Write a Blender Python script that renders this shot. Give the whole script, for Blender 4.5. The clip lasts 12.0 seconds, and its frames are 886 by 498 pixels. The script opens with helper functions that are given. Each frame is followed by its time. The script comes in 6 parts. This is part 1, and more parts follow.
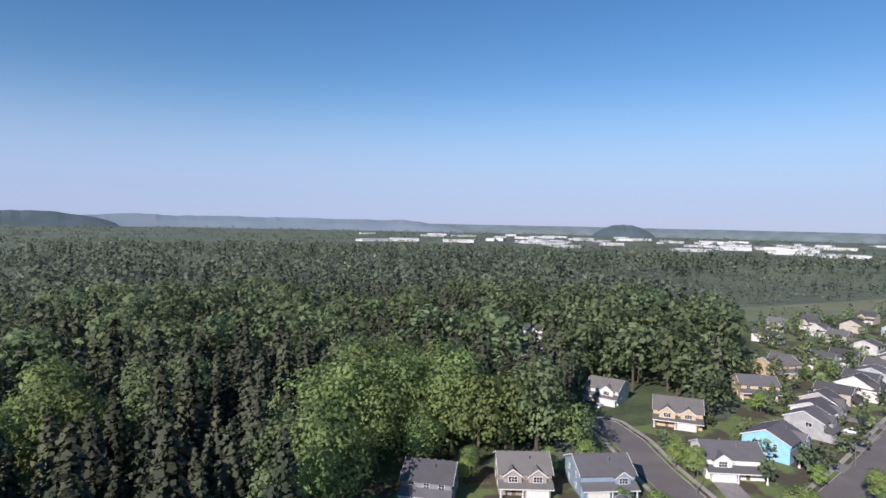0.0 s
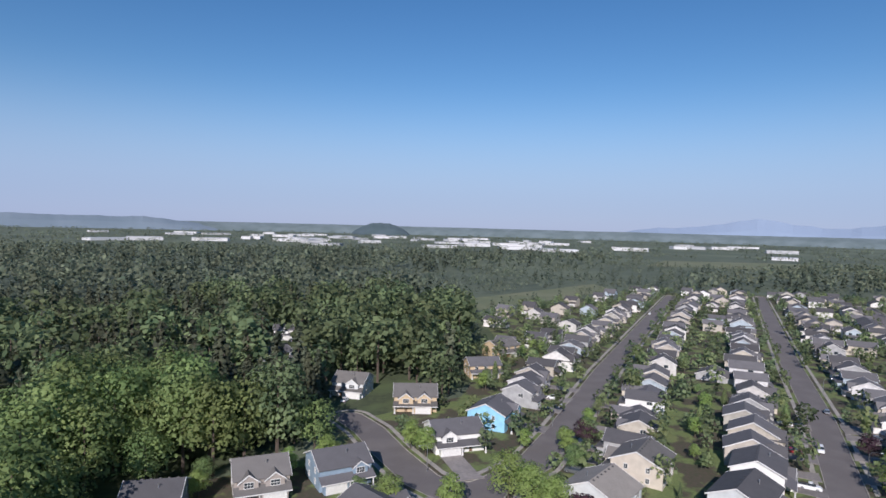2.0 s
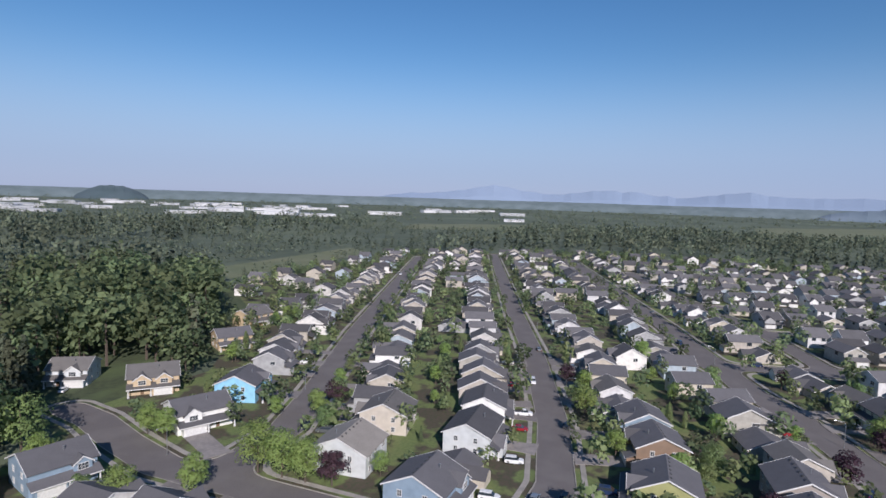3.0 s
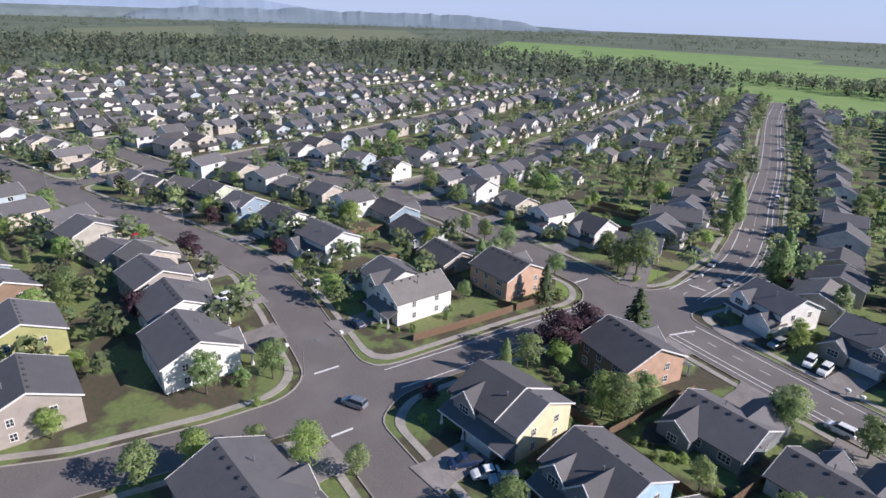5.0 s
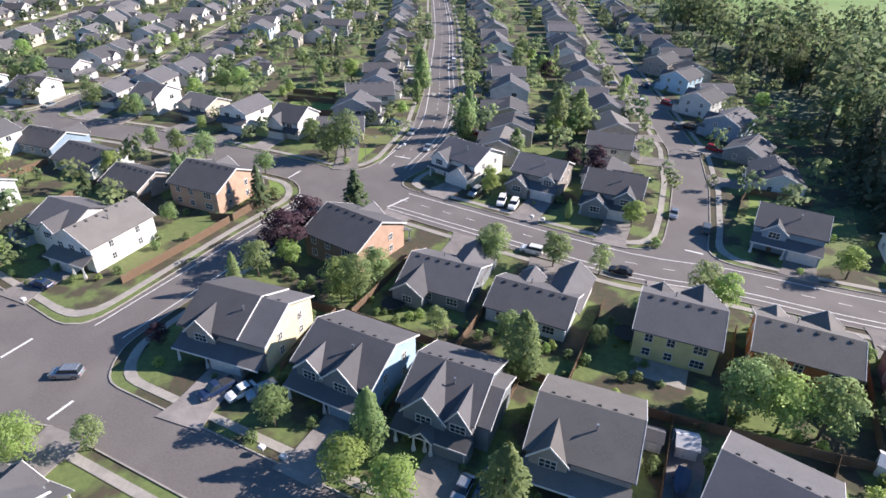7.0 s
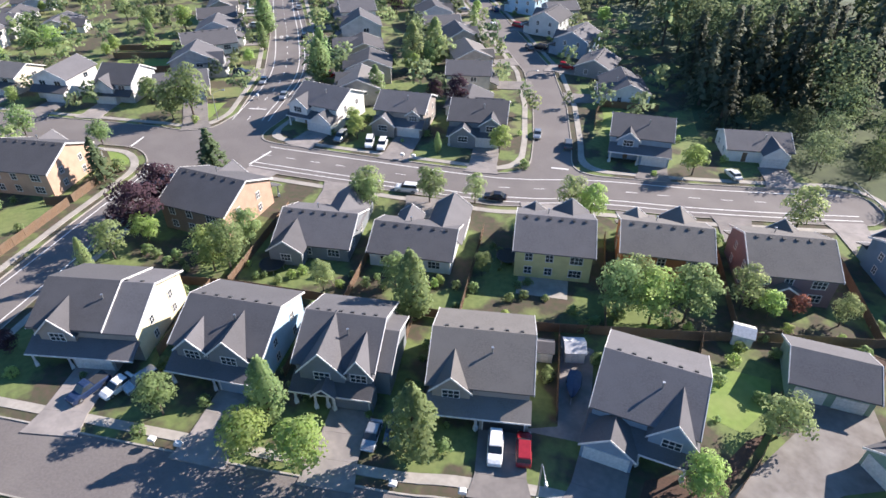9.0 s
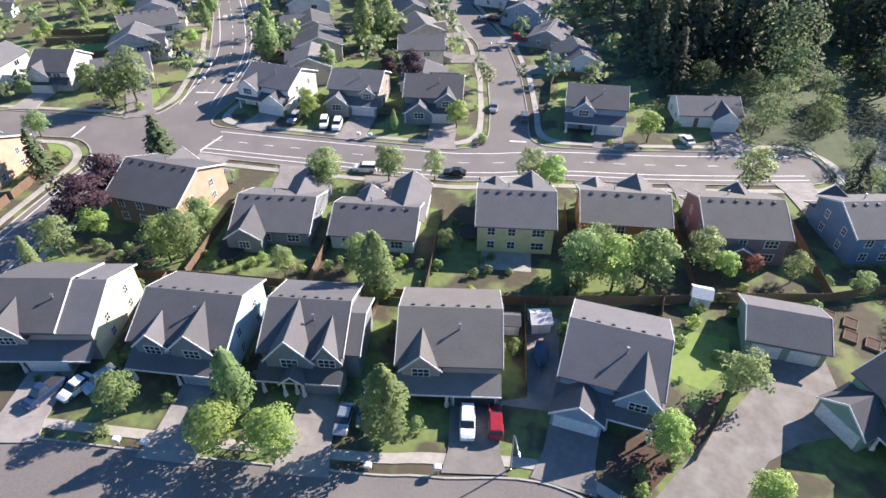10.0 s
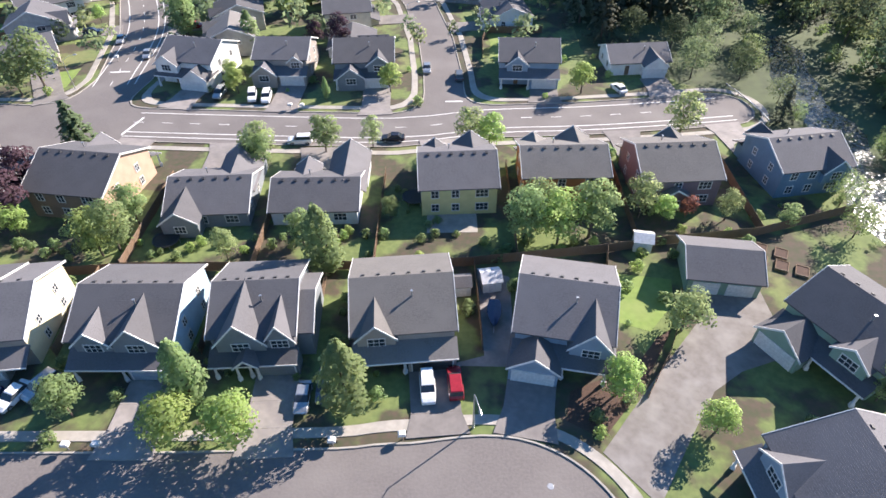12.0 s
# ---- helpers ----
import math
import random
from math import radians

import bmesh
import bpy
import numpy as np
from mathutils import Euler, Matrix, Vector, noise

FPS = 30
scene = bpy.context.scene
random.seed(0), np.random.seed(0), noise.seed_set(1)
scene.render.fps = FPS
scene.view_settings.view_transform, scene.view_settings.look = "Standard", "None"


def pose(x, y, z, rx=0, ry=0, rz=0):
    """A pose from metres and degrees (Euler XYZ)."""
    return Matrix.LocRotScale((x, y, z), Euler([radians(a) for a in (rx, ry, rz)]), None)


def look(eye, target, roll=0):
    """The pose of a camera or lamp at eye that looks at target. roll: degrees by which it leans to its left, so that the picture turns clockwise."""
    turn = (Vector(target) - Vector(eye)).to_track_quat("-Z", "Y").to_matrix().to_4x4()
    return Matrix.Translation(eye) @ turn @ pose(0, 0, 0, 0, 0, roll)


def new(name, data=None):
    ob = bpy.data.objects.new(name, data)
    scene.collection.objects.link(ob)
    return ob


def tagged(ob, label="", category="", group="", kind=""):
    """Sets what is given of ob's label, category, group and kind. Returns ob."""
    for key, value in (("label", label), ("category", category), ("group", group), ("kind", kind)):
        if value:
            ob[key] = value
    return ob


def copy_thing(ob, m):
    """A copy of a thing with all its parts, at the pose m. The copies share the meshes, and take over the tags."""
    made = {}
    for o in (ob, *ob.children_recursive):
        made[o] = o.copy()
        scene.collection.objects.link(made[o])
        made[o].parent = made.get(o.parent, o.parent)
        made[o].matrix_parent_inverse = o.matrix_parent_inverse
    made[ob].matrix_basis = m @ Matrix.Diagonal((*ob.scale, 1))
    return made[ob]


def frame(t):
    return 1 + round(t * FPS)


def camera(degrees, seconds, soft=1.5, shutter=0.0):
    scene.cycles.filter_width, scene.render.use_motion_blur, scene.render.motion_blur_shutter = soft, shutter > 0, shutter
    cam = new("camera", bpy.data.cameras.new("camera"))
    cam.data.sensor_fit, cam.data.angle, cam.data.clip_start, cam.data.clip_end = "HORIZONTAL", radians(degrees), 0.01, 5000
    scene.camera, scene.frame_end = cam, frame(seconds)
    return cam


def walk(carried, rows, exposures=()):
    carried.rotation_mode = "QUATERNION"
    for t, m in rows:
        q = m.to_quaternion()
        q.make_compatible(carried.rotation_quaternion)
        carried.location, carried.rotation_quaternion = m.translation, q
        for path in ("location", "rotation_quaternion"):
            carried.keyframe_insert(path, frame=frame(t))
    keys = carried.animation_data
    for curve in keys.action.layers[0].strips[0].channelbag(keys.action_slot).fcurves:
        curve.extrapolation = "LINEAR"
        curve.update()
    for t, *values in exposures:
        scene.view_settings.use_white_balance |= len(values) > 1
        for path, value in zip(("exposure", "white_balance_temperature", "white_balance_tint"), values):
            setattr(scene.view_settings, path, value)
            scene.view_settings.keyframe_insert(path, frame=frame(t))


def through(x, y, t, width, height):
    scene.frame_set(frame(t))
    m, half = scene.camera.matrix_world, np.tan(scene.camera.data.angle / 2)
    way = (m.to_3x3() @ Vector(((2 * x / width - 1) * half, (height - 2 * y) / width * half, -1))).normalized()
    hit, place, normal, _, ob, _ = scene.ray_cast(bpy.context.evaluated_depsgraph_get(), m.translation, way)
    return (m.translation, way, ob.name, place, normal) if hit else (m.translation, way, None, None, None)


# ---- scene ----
cam = camera(73.9, 12.0, 1.6)
PATH = [
    (0, (9.22, -15.22, 63.25), (-7.77, -62.20, 61.05), 1.26),
    (0.5, (8.18, -14.42, 63.25), (-12.62, -59.84, 61.08), 1.34),
    (1, (7.04, -13.58, 63.21), (-17.65, -57.01, 61.11), 1.50),
    (1.5, (5.82, -12.69, 63.30), (-23.31, -53.28, 61.29), 1.41),
    (2, (4.63, -11.55, 63.42), (-29.33, -48.20, 61.52), 1.51),
    (2.5, (3.73, -10.13, 63.54), (-35.91, -40.52, 61.35), 1.59),
    (3, (3.12, -8.95, 63.63), (-42.42, -29.14, 59.30), 1.78),
    (3.5, (2.18, -8.06, 63.46), (-46.81, -14.61, 55.89), 2.01),
    (3.7, (1.72, -7.73, 63.32), (-47.45, -8.69, 54.32), 2.05),
    (5.3, (-0.49, -4.85, 62.24), (-34.26, 26.19, 42.35), 2.06),
    (5.5, (-0.51, -4.54, 62.19), (-31.80, 28.38, 41.27), 1.96),
    (6, (-0.43, -3.79, 62.06), (-26.10, 32.39, 38.97), 1.74),
    (6.5, (-0.28, -3.17, 61.79), (-21.32, 34.86, 37.07), 1.40),
    (7, (-0.27, -2.56, 61.48), (-18.29, 36.30, 35.68), 1.15),
    (9, (-0.11, -1.04, 60.57), (-7.88, 38.39, 30.82), 0.14),
    (9.5, (-0.15, -0.75, 60.52), (-6.22, 38.37, 29.98), 0.03),
    (10, (-0.18, -0.57, 60.43), (-4.65, 38.17, 29.14), -0.09),
    (10.5, (-0.22, -0.33, 60.28), (-3.32, 37.99, 28.31), -0.25),
    (11, (-0.24, -0.18, 60.25), (-2.16, 37.69, 27.67), -0.34),
    (11.5, (-0.13, -0.06, 60.16), (-1.05, 37.39, 27.04), -0.59),
    (12, (0.00, 0.00, 60.13), (0.00, 37.02, 26.53), -0.91),
]
EXPOSURE = [
    (0.0, 0.37, 6200, 19), (1.5, 0.22, 6120, 17), (2.5, 0.08, 6050, 18), (3.5, 0.06, 6080, 18), (5.5, 0.74, 6300, 19), (7.0, 1.02, 6400, 18), (9.0, 1.32, 6480, 17), (12.0, 1.55, 6580, 17),
]
walk(cam, [(t, look(eye, target, roll)) for t, eye, target, roll in PATH], EXPOSURE)

# ---- light ----
SUN_DIR = Vector((0.80, 0.60, 0.56)).normalized()
world = bpy.data.worlds.new("sky")
scene.world = world
world.use_nodes = True
wn = world.node_tree
sky = wn.nodes.new("ShaderNodeTexSky")
sky.sky_type = "NISHITA"
sky.sun_disc = False
sky.sun_elevation = math.asin(SUN_DIR.z)
sky.sun_rotation = math.atan2(SUN_DIR.x, SUN_DIR.y)
sky.air_density, sky.dust_density, sky.ozone_density = 1.0, 0.15, 2.2
wn.nodes["Background"].inputs["Strength"].default_value = 0.085
tcw, sep = wn.nodes.new("ShaderNodeTexCoord"), wn.nodes.new("ShaderNodeSeparateXYZ")
rise_, haze = wn.nodes.new("ShaderNodeMapRange"), wn.nodes.new("ShaderNodeMix")
wn.links.new(tcw.outputs["Generated"], sep.inputs[0])
wn.links.new(sep.outputs["Z"], rise_.inputs[0])
rise_.interpolation_type = "SMOOTHERSTEP"
rise_.inputs[1].default_value, rise_.inputs[2].default_value, rise_.inputs[3].default_value, rise_.inputs[4].default_value = 0.0, 0.26, 0.85, 0.0
haze.data_type = "RGBA"
haze.inputs[7].default_value = (3.6, 4.7, 7.0, 1)
wn.links.new(rise_.outputs[0], haze.inputs[0])
vivid = wn.nodes.new("ShaderNodeHueSaturation")
vivid.inputs["Saturation"].default_value = 1.28
wn.links.new(sky.outputs[0], vivid.inputs["Color"])
wn.links.new(vivid.outputs[0], haze.inputs[6])
wn.links.new(haze.outputs[2], wn.nodes["Background"].inputs["Color"])
sun = new("sun", bpy.data.lights.new("sun", "SUN"))
sun.data.energy, sun.data.angle, sun.data.color = 5.0, radians(0.5), (1.0, 0.93, 0.83)
sun.matrix_world = look(SUN_DIR * 400, (0, 0, 0))

# ---- materials ----


def nodes_of(name, rough=0.8, metal=0.0):
    m = bpy.data.materials.new(name)
    m.use_nodes = True
    b = m.node_tree.nodes["Principled BSDF"]
    b.inputs["Roughness"].default_value, b.inputs["Metallic"].default_value = rough, metal
    return m, m.node_tree, b


def mixed(nt, a, b, fac):
    """A node that mixes two colours or colour sockets by a factor socket."""
    n = nt.nodes.new("ShaderNodeMix")
    n.data_type = "RGBA"
    for socket, v in ((n.inputs[6], a), (n.inputs[7], b), (n.inputs[0], fac)):
        if isinstance(v, bpy.types.NodeSocket):
            nt.links.new(v, socket)
        else:
            socket.default_value = (*v, 1) if isinstance(v, tuple) else v
    return n.outputs[2]


def noise_of(nt, scale, detail=3.0, low=0.35, high=0.65, where="Object", stretch=None):
    """A noise at real-world size, spread over 0 to 1."""
    tc = nt.nodes.new("ShaderNodeTexCoord")
    n = nt.nodes.new("ShaderNodeTexNoise")
    n.inputs["Scale"].default_value, n.inputs["Detail"].default_value = scale, detail
    src = tc.outputs[where]
    if stretch:
        mp = nt.nodes.new("ShaderNodeMapping")
        mp.inputs["Scale"].default_value = stretch
        nt.links.new(src, mp.inputs[0])
        src = mp.outputs[0]
    nt.links.new(src, n.inputs["Vector"])
    r = nt.nodes.new("ShaderNodeMapRange")
    r.inputs[1].default_value, r.inputs[2].default_value = low, high
    nt.links.new(n.outputs["Fac"], r.inputs[0])
    return r.outputs[0]


def surface(name, a, b, scale=2.0, rough=0.85, c=None, big=0.15, bump=0.0, where="Object", stretch=None, spread=0.0):
    """A material of two colours in a fine noise and a third in a broad one; spread: how far objects differ."""
    m, nt, bs = nodes_of(name, rough)
    fine = noise_of(nt, scale, 4, where=where, stretch=stretch)
    col = mixed(nt, a, b, fine)
    if c:
        col = mixed(nt, col, c, noise_of(nt, big, 3, 0.45, 0.7, where))
    if spread:
        info = nt.nodes.new("ShaderNodeObjectInfo")
        hsv = nt.nodes.new("ShaderNodeHueSaturation")
        mr = nt.nodes.new("ShaderNodeMapRange")
        mr.inputs[3].default_value, mr.inputs[4].default_value = 1 - spread, 1 + spread
        nt.links.new(info.outputs["Random"], mr.inputs[0])
        nt.links.new(mr.outputs[0], hsv.inputs["Value"])
        nt.links.new(col, hsv.inputs["Color"])
        col = hsv.outputs[0]
    nt.links.new(col, bs.inputs["Base Color"])
    if bump:
        bp = nt.nodes.new("ShaderNodeBump")
        bp.inputs["Strength"].default_value, bp.inputs["Distance"].default_value = bump, 0.05
        nt.links.new(fine, bp.inputs["Height"])
        nt.links.new(bp.outputs[0], bs.inputs["Normal"])
    return m


def siding(name, colour):
    """Painted lap siding: board lines every 18 cm and a little weathering."""
    m, nt, bs = nodes_of(name, 0.65)
    tc = nt.nodes.new("ShaderNodeTexCoord")
    wv = nt.nodes.new("ShaderNodeTexWave")
    wv.bands_direction, wv.wave_profile = "Z", "SAW"
    wv.inputs["Scale"].default_value = 0.28 / 0.18
    nt.links.new(tc.outputs["Object"], wv.inputs["Vector"])
    dark = tuple(v * 0.82 for v in colour)
    col = mixed(nt, colour, dark, noise_of(nt, 0.6, 4, 0.4, 0.75))
    nt.links.new(col, bs.inputs["Base Color"])
    bp = nt.nodes.new("ShaderNodeBump")
    bp.inputs["Strength"].default_value, bp.inputs["Distance"].default_value = 0.6, 0.03
    nt.links.new(wv.outputs["Fac"], bp.inputs["Height"])
    nt.links.new(bp.outputs[0], bs.inputs["Normal"])
    return m


def palette_siding(name, colours, joined=False):
    """Painted siding whose colour is drawn from a list, house by house."""
    m, nt, bs = nodes_of(name, 0.7)
    info = nt.nodes.new("ShaderNodeAttribute" if joined else "ShaderNodeObjectInfo")
    if joined:
        info.attribute_name = "tone"
    ramp = nt.nodes.new("ShaderNodeValToRGB")
    ramp.color_ramp.interpolation = "CONSTANT"
    el = ramp.color_ramp.elements
    while len(el) < len(colours):
        el.new(0.5)
    for i, c in enumerate(colours):
        el[i].position = i / len(colours)
        el[i].color = (*c, 1)
    nt.links.new(info.outputs["Fac" if joined else "Random"], ramp.inputs[0])
    hsv = nt.nodes.new("ShaderNodeHueSaturation")
    mr = nt.nodes.new("ShaderNodeMapRange")
    mr.inputs[3].default_value, mr.inputs[4].default_value = 0.85, 1.08
    nt.links.new(noise_of(nt, 0.7, 4), mr.inputs[0])
    nt.links.new(mr.outputs[0], hsv.inputs["Value"])
    nt.links.new(ramp.outputs[0], hsv.inputs["Color"])
    nt.links.new(hsv.outputs[0], bs.inputs["Base Color"])
    return m


def shingles(name, colour, spread=0.26, joined=False):
    """Asphalt shingles: rows, speckle, streaks and patches."""
    m, nt, bs = nodes_of(name, 0.9)
    light = tuple(v * 1.2 for v in colour)
    dark = tuple(v * 0.84 for v in colour)
    col = mixed(nt, dark, light, noise_of(nt, 5.0, 5, 0.3, 0.7, stretch=(1, 1, 2.5)))
    col = mixed(nt, col, tuple(v * 1.15 for v in colour), noise_of(nt, 0.35, 3, 0.4, 0.7))
    info = nt.nodes.new("ShaderNodeAttribute" if joined else "ShaderNodeObjectInfo")
    if joined:
        info.attribute_name = "tone"
    hsv = nt.nodes.new("ShaderNodeHueSaturation")
    mr = nt.nodes.new("ShaderNodeMapRange")
    mr.inputs[3].default_value, mr.inputs[4].default_value = 1 - spread, 1 + spread
    nt.links.new(info.outputs["Fac" if joined else "Random"], mr.inputs[0])
    nt.links.new(mr.outputs[0], hsv.inputs["Value"])
    nt.links.new(col, hsv.inputs["Color"])
    nt.links.new(hsv.outputs[0], bs.inputs["Base Color"])
    tc = nt.nodes.new("ShaderNodeTexCoord")
    wv = nt.nodes.new("ShaderNodeTexWave")
    wv.bands_direction, wv.wave_profile = "Z", "SAW"
    wv.inputs["Scale"].default_value = 0.28 / 0.085
    nt.links.new(tc.outputs["Object"], wv.inputs["Vector"])
    bp = nt.nodes.new("ShaderNodeBump")
    bp.inputs["Strength"].default_value, bp.inputs["Distance"].default_value = 0.5, 0.02
    nt.links.new(wv.outputs["Fac"], bp.inputs["Height"])
    nt.links.new(bp.outputs[0], bs.inputs["Normal"])
    return m


def leaves(name, a, b, through=0.25, spread=0.0, joined=False):
    """Leaf clumps: colours differ from clump to clump and tree to tree, some light comes through."""
    m, nt, bs = nodes_of(name, 0.75)
    bs.inputs["Specular IOR Level"].default_value = 0.15
    geo = nt.nodes.new("ShaderNodeNewGeometry")
    col = mixed(nt, a, b, geo.outputs["Random Per Island"])
    col = mixed(nt, col, tuple(v * 0.6 for v in a), noise_of(nt, 0.25, 2, 0.5, 0.8))
    col = mixed(nt, col, (a[0] * 1.14, a[1] * 1.12, a[2] * 1.1), noise_of(nt, 0.085, 1, 0.5, 0.62))
    col = mixed(nt, col, (b[0] * 0.7, b[1] * 0.78, b[2] * 0.8), noise_of(nt, 0.1, 1, 0.54, 0.66))
    if spread:
        info = nt.nodes.new("ShaderNodeAttribute" if joined else "ShaderNodeObjectInfo")
        if joined:
            info.attribute_name = "tone"
        hsv = nt.nodes.new("ShaderNodeHueSaturation")
        for lo, hi, socket in ((1 - spread, 1 + spread, "Value"), (0.482, 0.512, "Hue")):
            mr = nt.nodes.new("ShaderNodeMapRange")
            mr.inputs[3].default_value, mr.inputs[4].default_value = lo, hi
            nt.links.new(info.outputs["Fac" if joined else "Random"], mr.inputs[0])
            nt.links.new(mr.outputs[0], hsv.inputs[socket])
        nt.links.new(col, hsv.inputs["Color"])
        col = hsv.outputs[0]
    nt.links.new(col, bs.inputs["Base Color"])
    tr = nt.nodes.new("ShaderNodeBsdfTranslucent")
    glow = nt.nodes.new("ShaderNodeHueSaturation")
    glow.inputs["Value"].default_value, glow.inputs["Saturation"].default_value = 1.3, 0.96
    nt.links.new(col, glow.inputs["Color"])
    nt.links.new(glow.outputs[0], tr.inputs["Color"])
    ms = nt.nodes.new("ShaderNodeMixShader")
    ms.inputs[0].default_value = through
    nt.links.new(bs.outputs[0], ms.inputs[1])
    nt.links.new(tr.outputs[0], ms.inputs[2])
    nt.links.new(ms.outputs[0], nt.nodes["Material Output"].inputs["Surface"])
    return m


def yard(name):
    """Mown lawn, rougher grass and beds of dark mulch in patches."""
    m, nt, bs = nodes_of(name, 0.95)
    lawn = mixed(nt, (0.145, 0.185, 0.06), (0.105, 0.14, 0.045), noise_of(nt, 1.1, 4))
    lawn = mixed(nt, lawn, (0.17, 0.17, 0.07), noise_of(nt, 0.07, 3, 0.52, 0.75))
    bed = mixed(nt, (0.085, 0.062, 0.045), (0.055, 0.06, 0.03), noise_of(nt, 0.9, 4))
    col = mixed(nt, lawn, bed, noise_of(nt, 0.11, 5, 0.46, 0.53))
    nt.links.new(col, bs.inputs["Base Color"])
    return m


def plain(name, colour, rough=0.5, metal=0.0):
    m, nt, bs = nodes_of(name, rough, metal)
    col = mixed(nt, colour, tuple(v * 0.8 for v in colour), noise_of(nt, 3.0, 3))
    nt.links.new(col, bs.inputs["Base Color"])
    return m


GRASS = yard("yards")
PLAIN_GROUND = surface("wooded_plain", (0.07, 0.09, 0.055), (0.095, 0.115, 0.07), 0.03, 0.95, (0.125, 0.15, 0.09), 0.0035)
DRYMEADOW = surface("dry_meadow", (0.15, 0.165, 0.085), (0.12, 0.14, 0.07), 0.06, 0.95, (0.18, 0.18, 0.10), 0.012)
MEADOW = surface("meadow", (0.165, 0.265, 0.065), (0.135, 0.22, 0.052), 0.06, 0.95, (0.195, 0.275, 0.085), 0.012)
LAWN = surface("mown_lawn", (0.18, 0.255, 0.06), (0.145, 0.21, 0.048), 1.2, 0.95, (0.21, 0.25, 0.08), 0.2)
ASPHALT = surface("asphalt", (0.152, 0.136, 0.129), (0.128, 0.114, 0.109), 3.0, 0.9, (0.168, 0.152, 0.143), 0.12, bump=0.2)
CONCRETE = surface("concrete", (0.37, 0.34, 0.30), (0.31, 0.285, 0.25), 1.5, 0.9, (0.25, 0.235, 0.21), 0.3)
DRIVE = surface("driveway_concrete", (0.25, 0.225, 0.21), (0.205, 0.187, 0.175), 1.3, 0.9, (0.17, 0.155, 0.147), 0.35, spread=0.2)
LINE = surface("road_paint", (0.80, 0.79, 0.76), (0.6, 0.59, 0.57), 4.0, 0.7)
BARK = surface("bark", (0.11, 0.085, 0.065), (0.07, 0.055, 0.045), 6.0, 0.95)
FENCEWOOD = surface("fence_wood", (0.20, 0.125, 0.075), (0.13, 0.085, 0.055), 3.0, 0.9, (0.17, 0.14, 0.11), 0.3, stretch=(6, 6, 1))
MULCH = surface("bark_mulch", (0.09, 0.05, 0.035), (0.055, 0.035, 0.025), 5.0, 0.95)
TRIM = plain("white_trim", (0.72, 0.71, 0.69), 0.5)
GLASSY = plain("window_glass", (0.035, 0.045, 0.055), 0.08)
METAL = plain("galvanised_metal", (0.45, 0.46, 0.47), 0.4, 0.8)
DARKMETAL_AND_SHADE = plain("dark_vent", (0.05, 0.05, 0.052), 0.6)
RUBBER = plain("rubber", (0.025, 0.025, 0.026), 0.8)
ROOF = shingles("roof_shingles", (0.094, 0.091, 0.096))
ROOF_JOINED = shingles("roof_shingles_of_far_houses", (0.100, 0.096, 0.099), 0.4, True)
ROOFBROWN = shingles("brown_shingles", (0.125, 0.117, 0.110))
ROOFBEIGE = shingles("beige_shingles", (0.27, 0.245, 0.215))
PAINTS = [(0.66, 0.64, 0.61), (0.42, 0.38, 0.32), (0.50, 0.48, 0.46), (0.34, 0.34, 0.34), (0.70, 0.69, 0.67), (0.36, 0.42, 0.47), (0.50, 0.45, 0.37), (0.36, 0.34, 0.30), (0.56, 0.55, 0.55), (0.42, 0.38, 0.33)]
WALLS = palette_siding("siding", PAINTS)
WALLS_JOINED = palette_siding("siding_of_far_houses", PAINTS, True)
GARAGE = plain("garage_door_paint", (0.68, 0.67, 0.65), 0.5)
LEAF_BRIGHT = leaves("bright_leaves", (0.37, 0.475, 0.18), (0.285, 0.385, 0.135), 0.62, 0.14)
LEAF_MID = leaves("green_leaves", (0.285, 0.37, 0.17), (0.20, 0.275, 0.125), 0.6, 0.16)
LEAF_PALE = leaves("pale_leaves", (0.33, 0.40, 0.19), (0.24, 0.31, 0.14), 0.58, 0.15)
LEAF_WOOD = leaves("woodland_leaves", (0.182, 0.23, 0.115), (0.13, 0.168, 0.085), 0.45, 0.3, True)
LEAF_WOODBRIGHT = leaves("bright_woodland_leaves", (0.225, 0.295, 0.115), (0.165, 0.222, 0.085), 0.45, 0.22, True)
LEAF_RUST = leaves("copper_leaves", (0.34, 0.15, 0.10), (0.24, 0.10, 0.075), 0.45)
LEAF_PLUM = leaves("plum_leaves", (0.088, 0.05, 0.064), (0.056, 0.034, 0.046), 0.35, 0.1)
LEAF_CONIFER = leaves("conifer_needles", (0.13, 0.165, 0.085), (0.085, 0.115, 0.06), 0.3, 0.2)
LEAF_FIR = leaves("fir_needles", (0.105, 0.118, 0.075), (0.070, 0.082, 0.056), 0.28, 0.28, True)
# Distant foliage: greyer, bluer base colours carry the haze of the air.
LEAF_FAR_HAZE = leaves("far_leaves", (0.175, 0.20, 0.135), (0.13, 0.155, 0.105), 0.42, 0.25, True)
LEAF_FARCON_HAZE = leaves("far_needles", (0.10, 0.12, 0.085), (0.075, 0.095, 0.07), 0.25, 0.2, True)
LEAF_YARD = leaves("garden_leaves", (0.185, 0.235, 0.125), (0.13, 0.17, 0.09), 0.5, 0.3, True)
LEAF_YARDBRIGHT = leaves("bright_garden_leaves", (0.27, 0.325, 0.155), (0.20, 0.25, 0.115), 0.5, 0.2, True)

# ---- mesh helpers ----


def mesh_of(name, verts, faces, mats, mat_index=None):
    me = bpy.data.meshes.new(name)
    me.from_pydata([tuple(v) for v in verts], [], [tuple(f) for f in faces])
    for m in mats if isinstance(mats, (list, tuple)) else [mats]:
        me.materials.append(m)
    if mat_index is not None:
        me.polygons.foreach_set("material_index", mat_index)
    me.update()
    return me


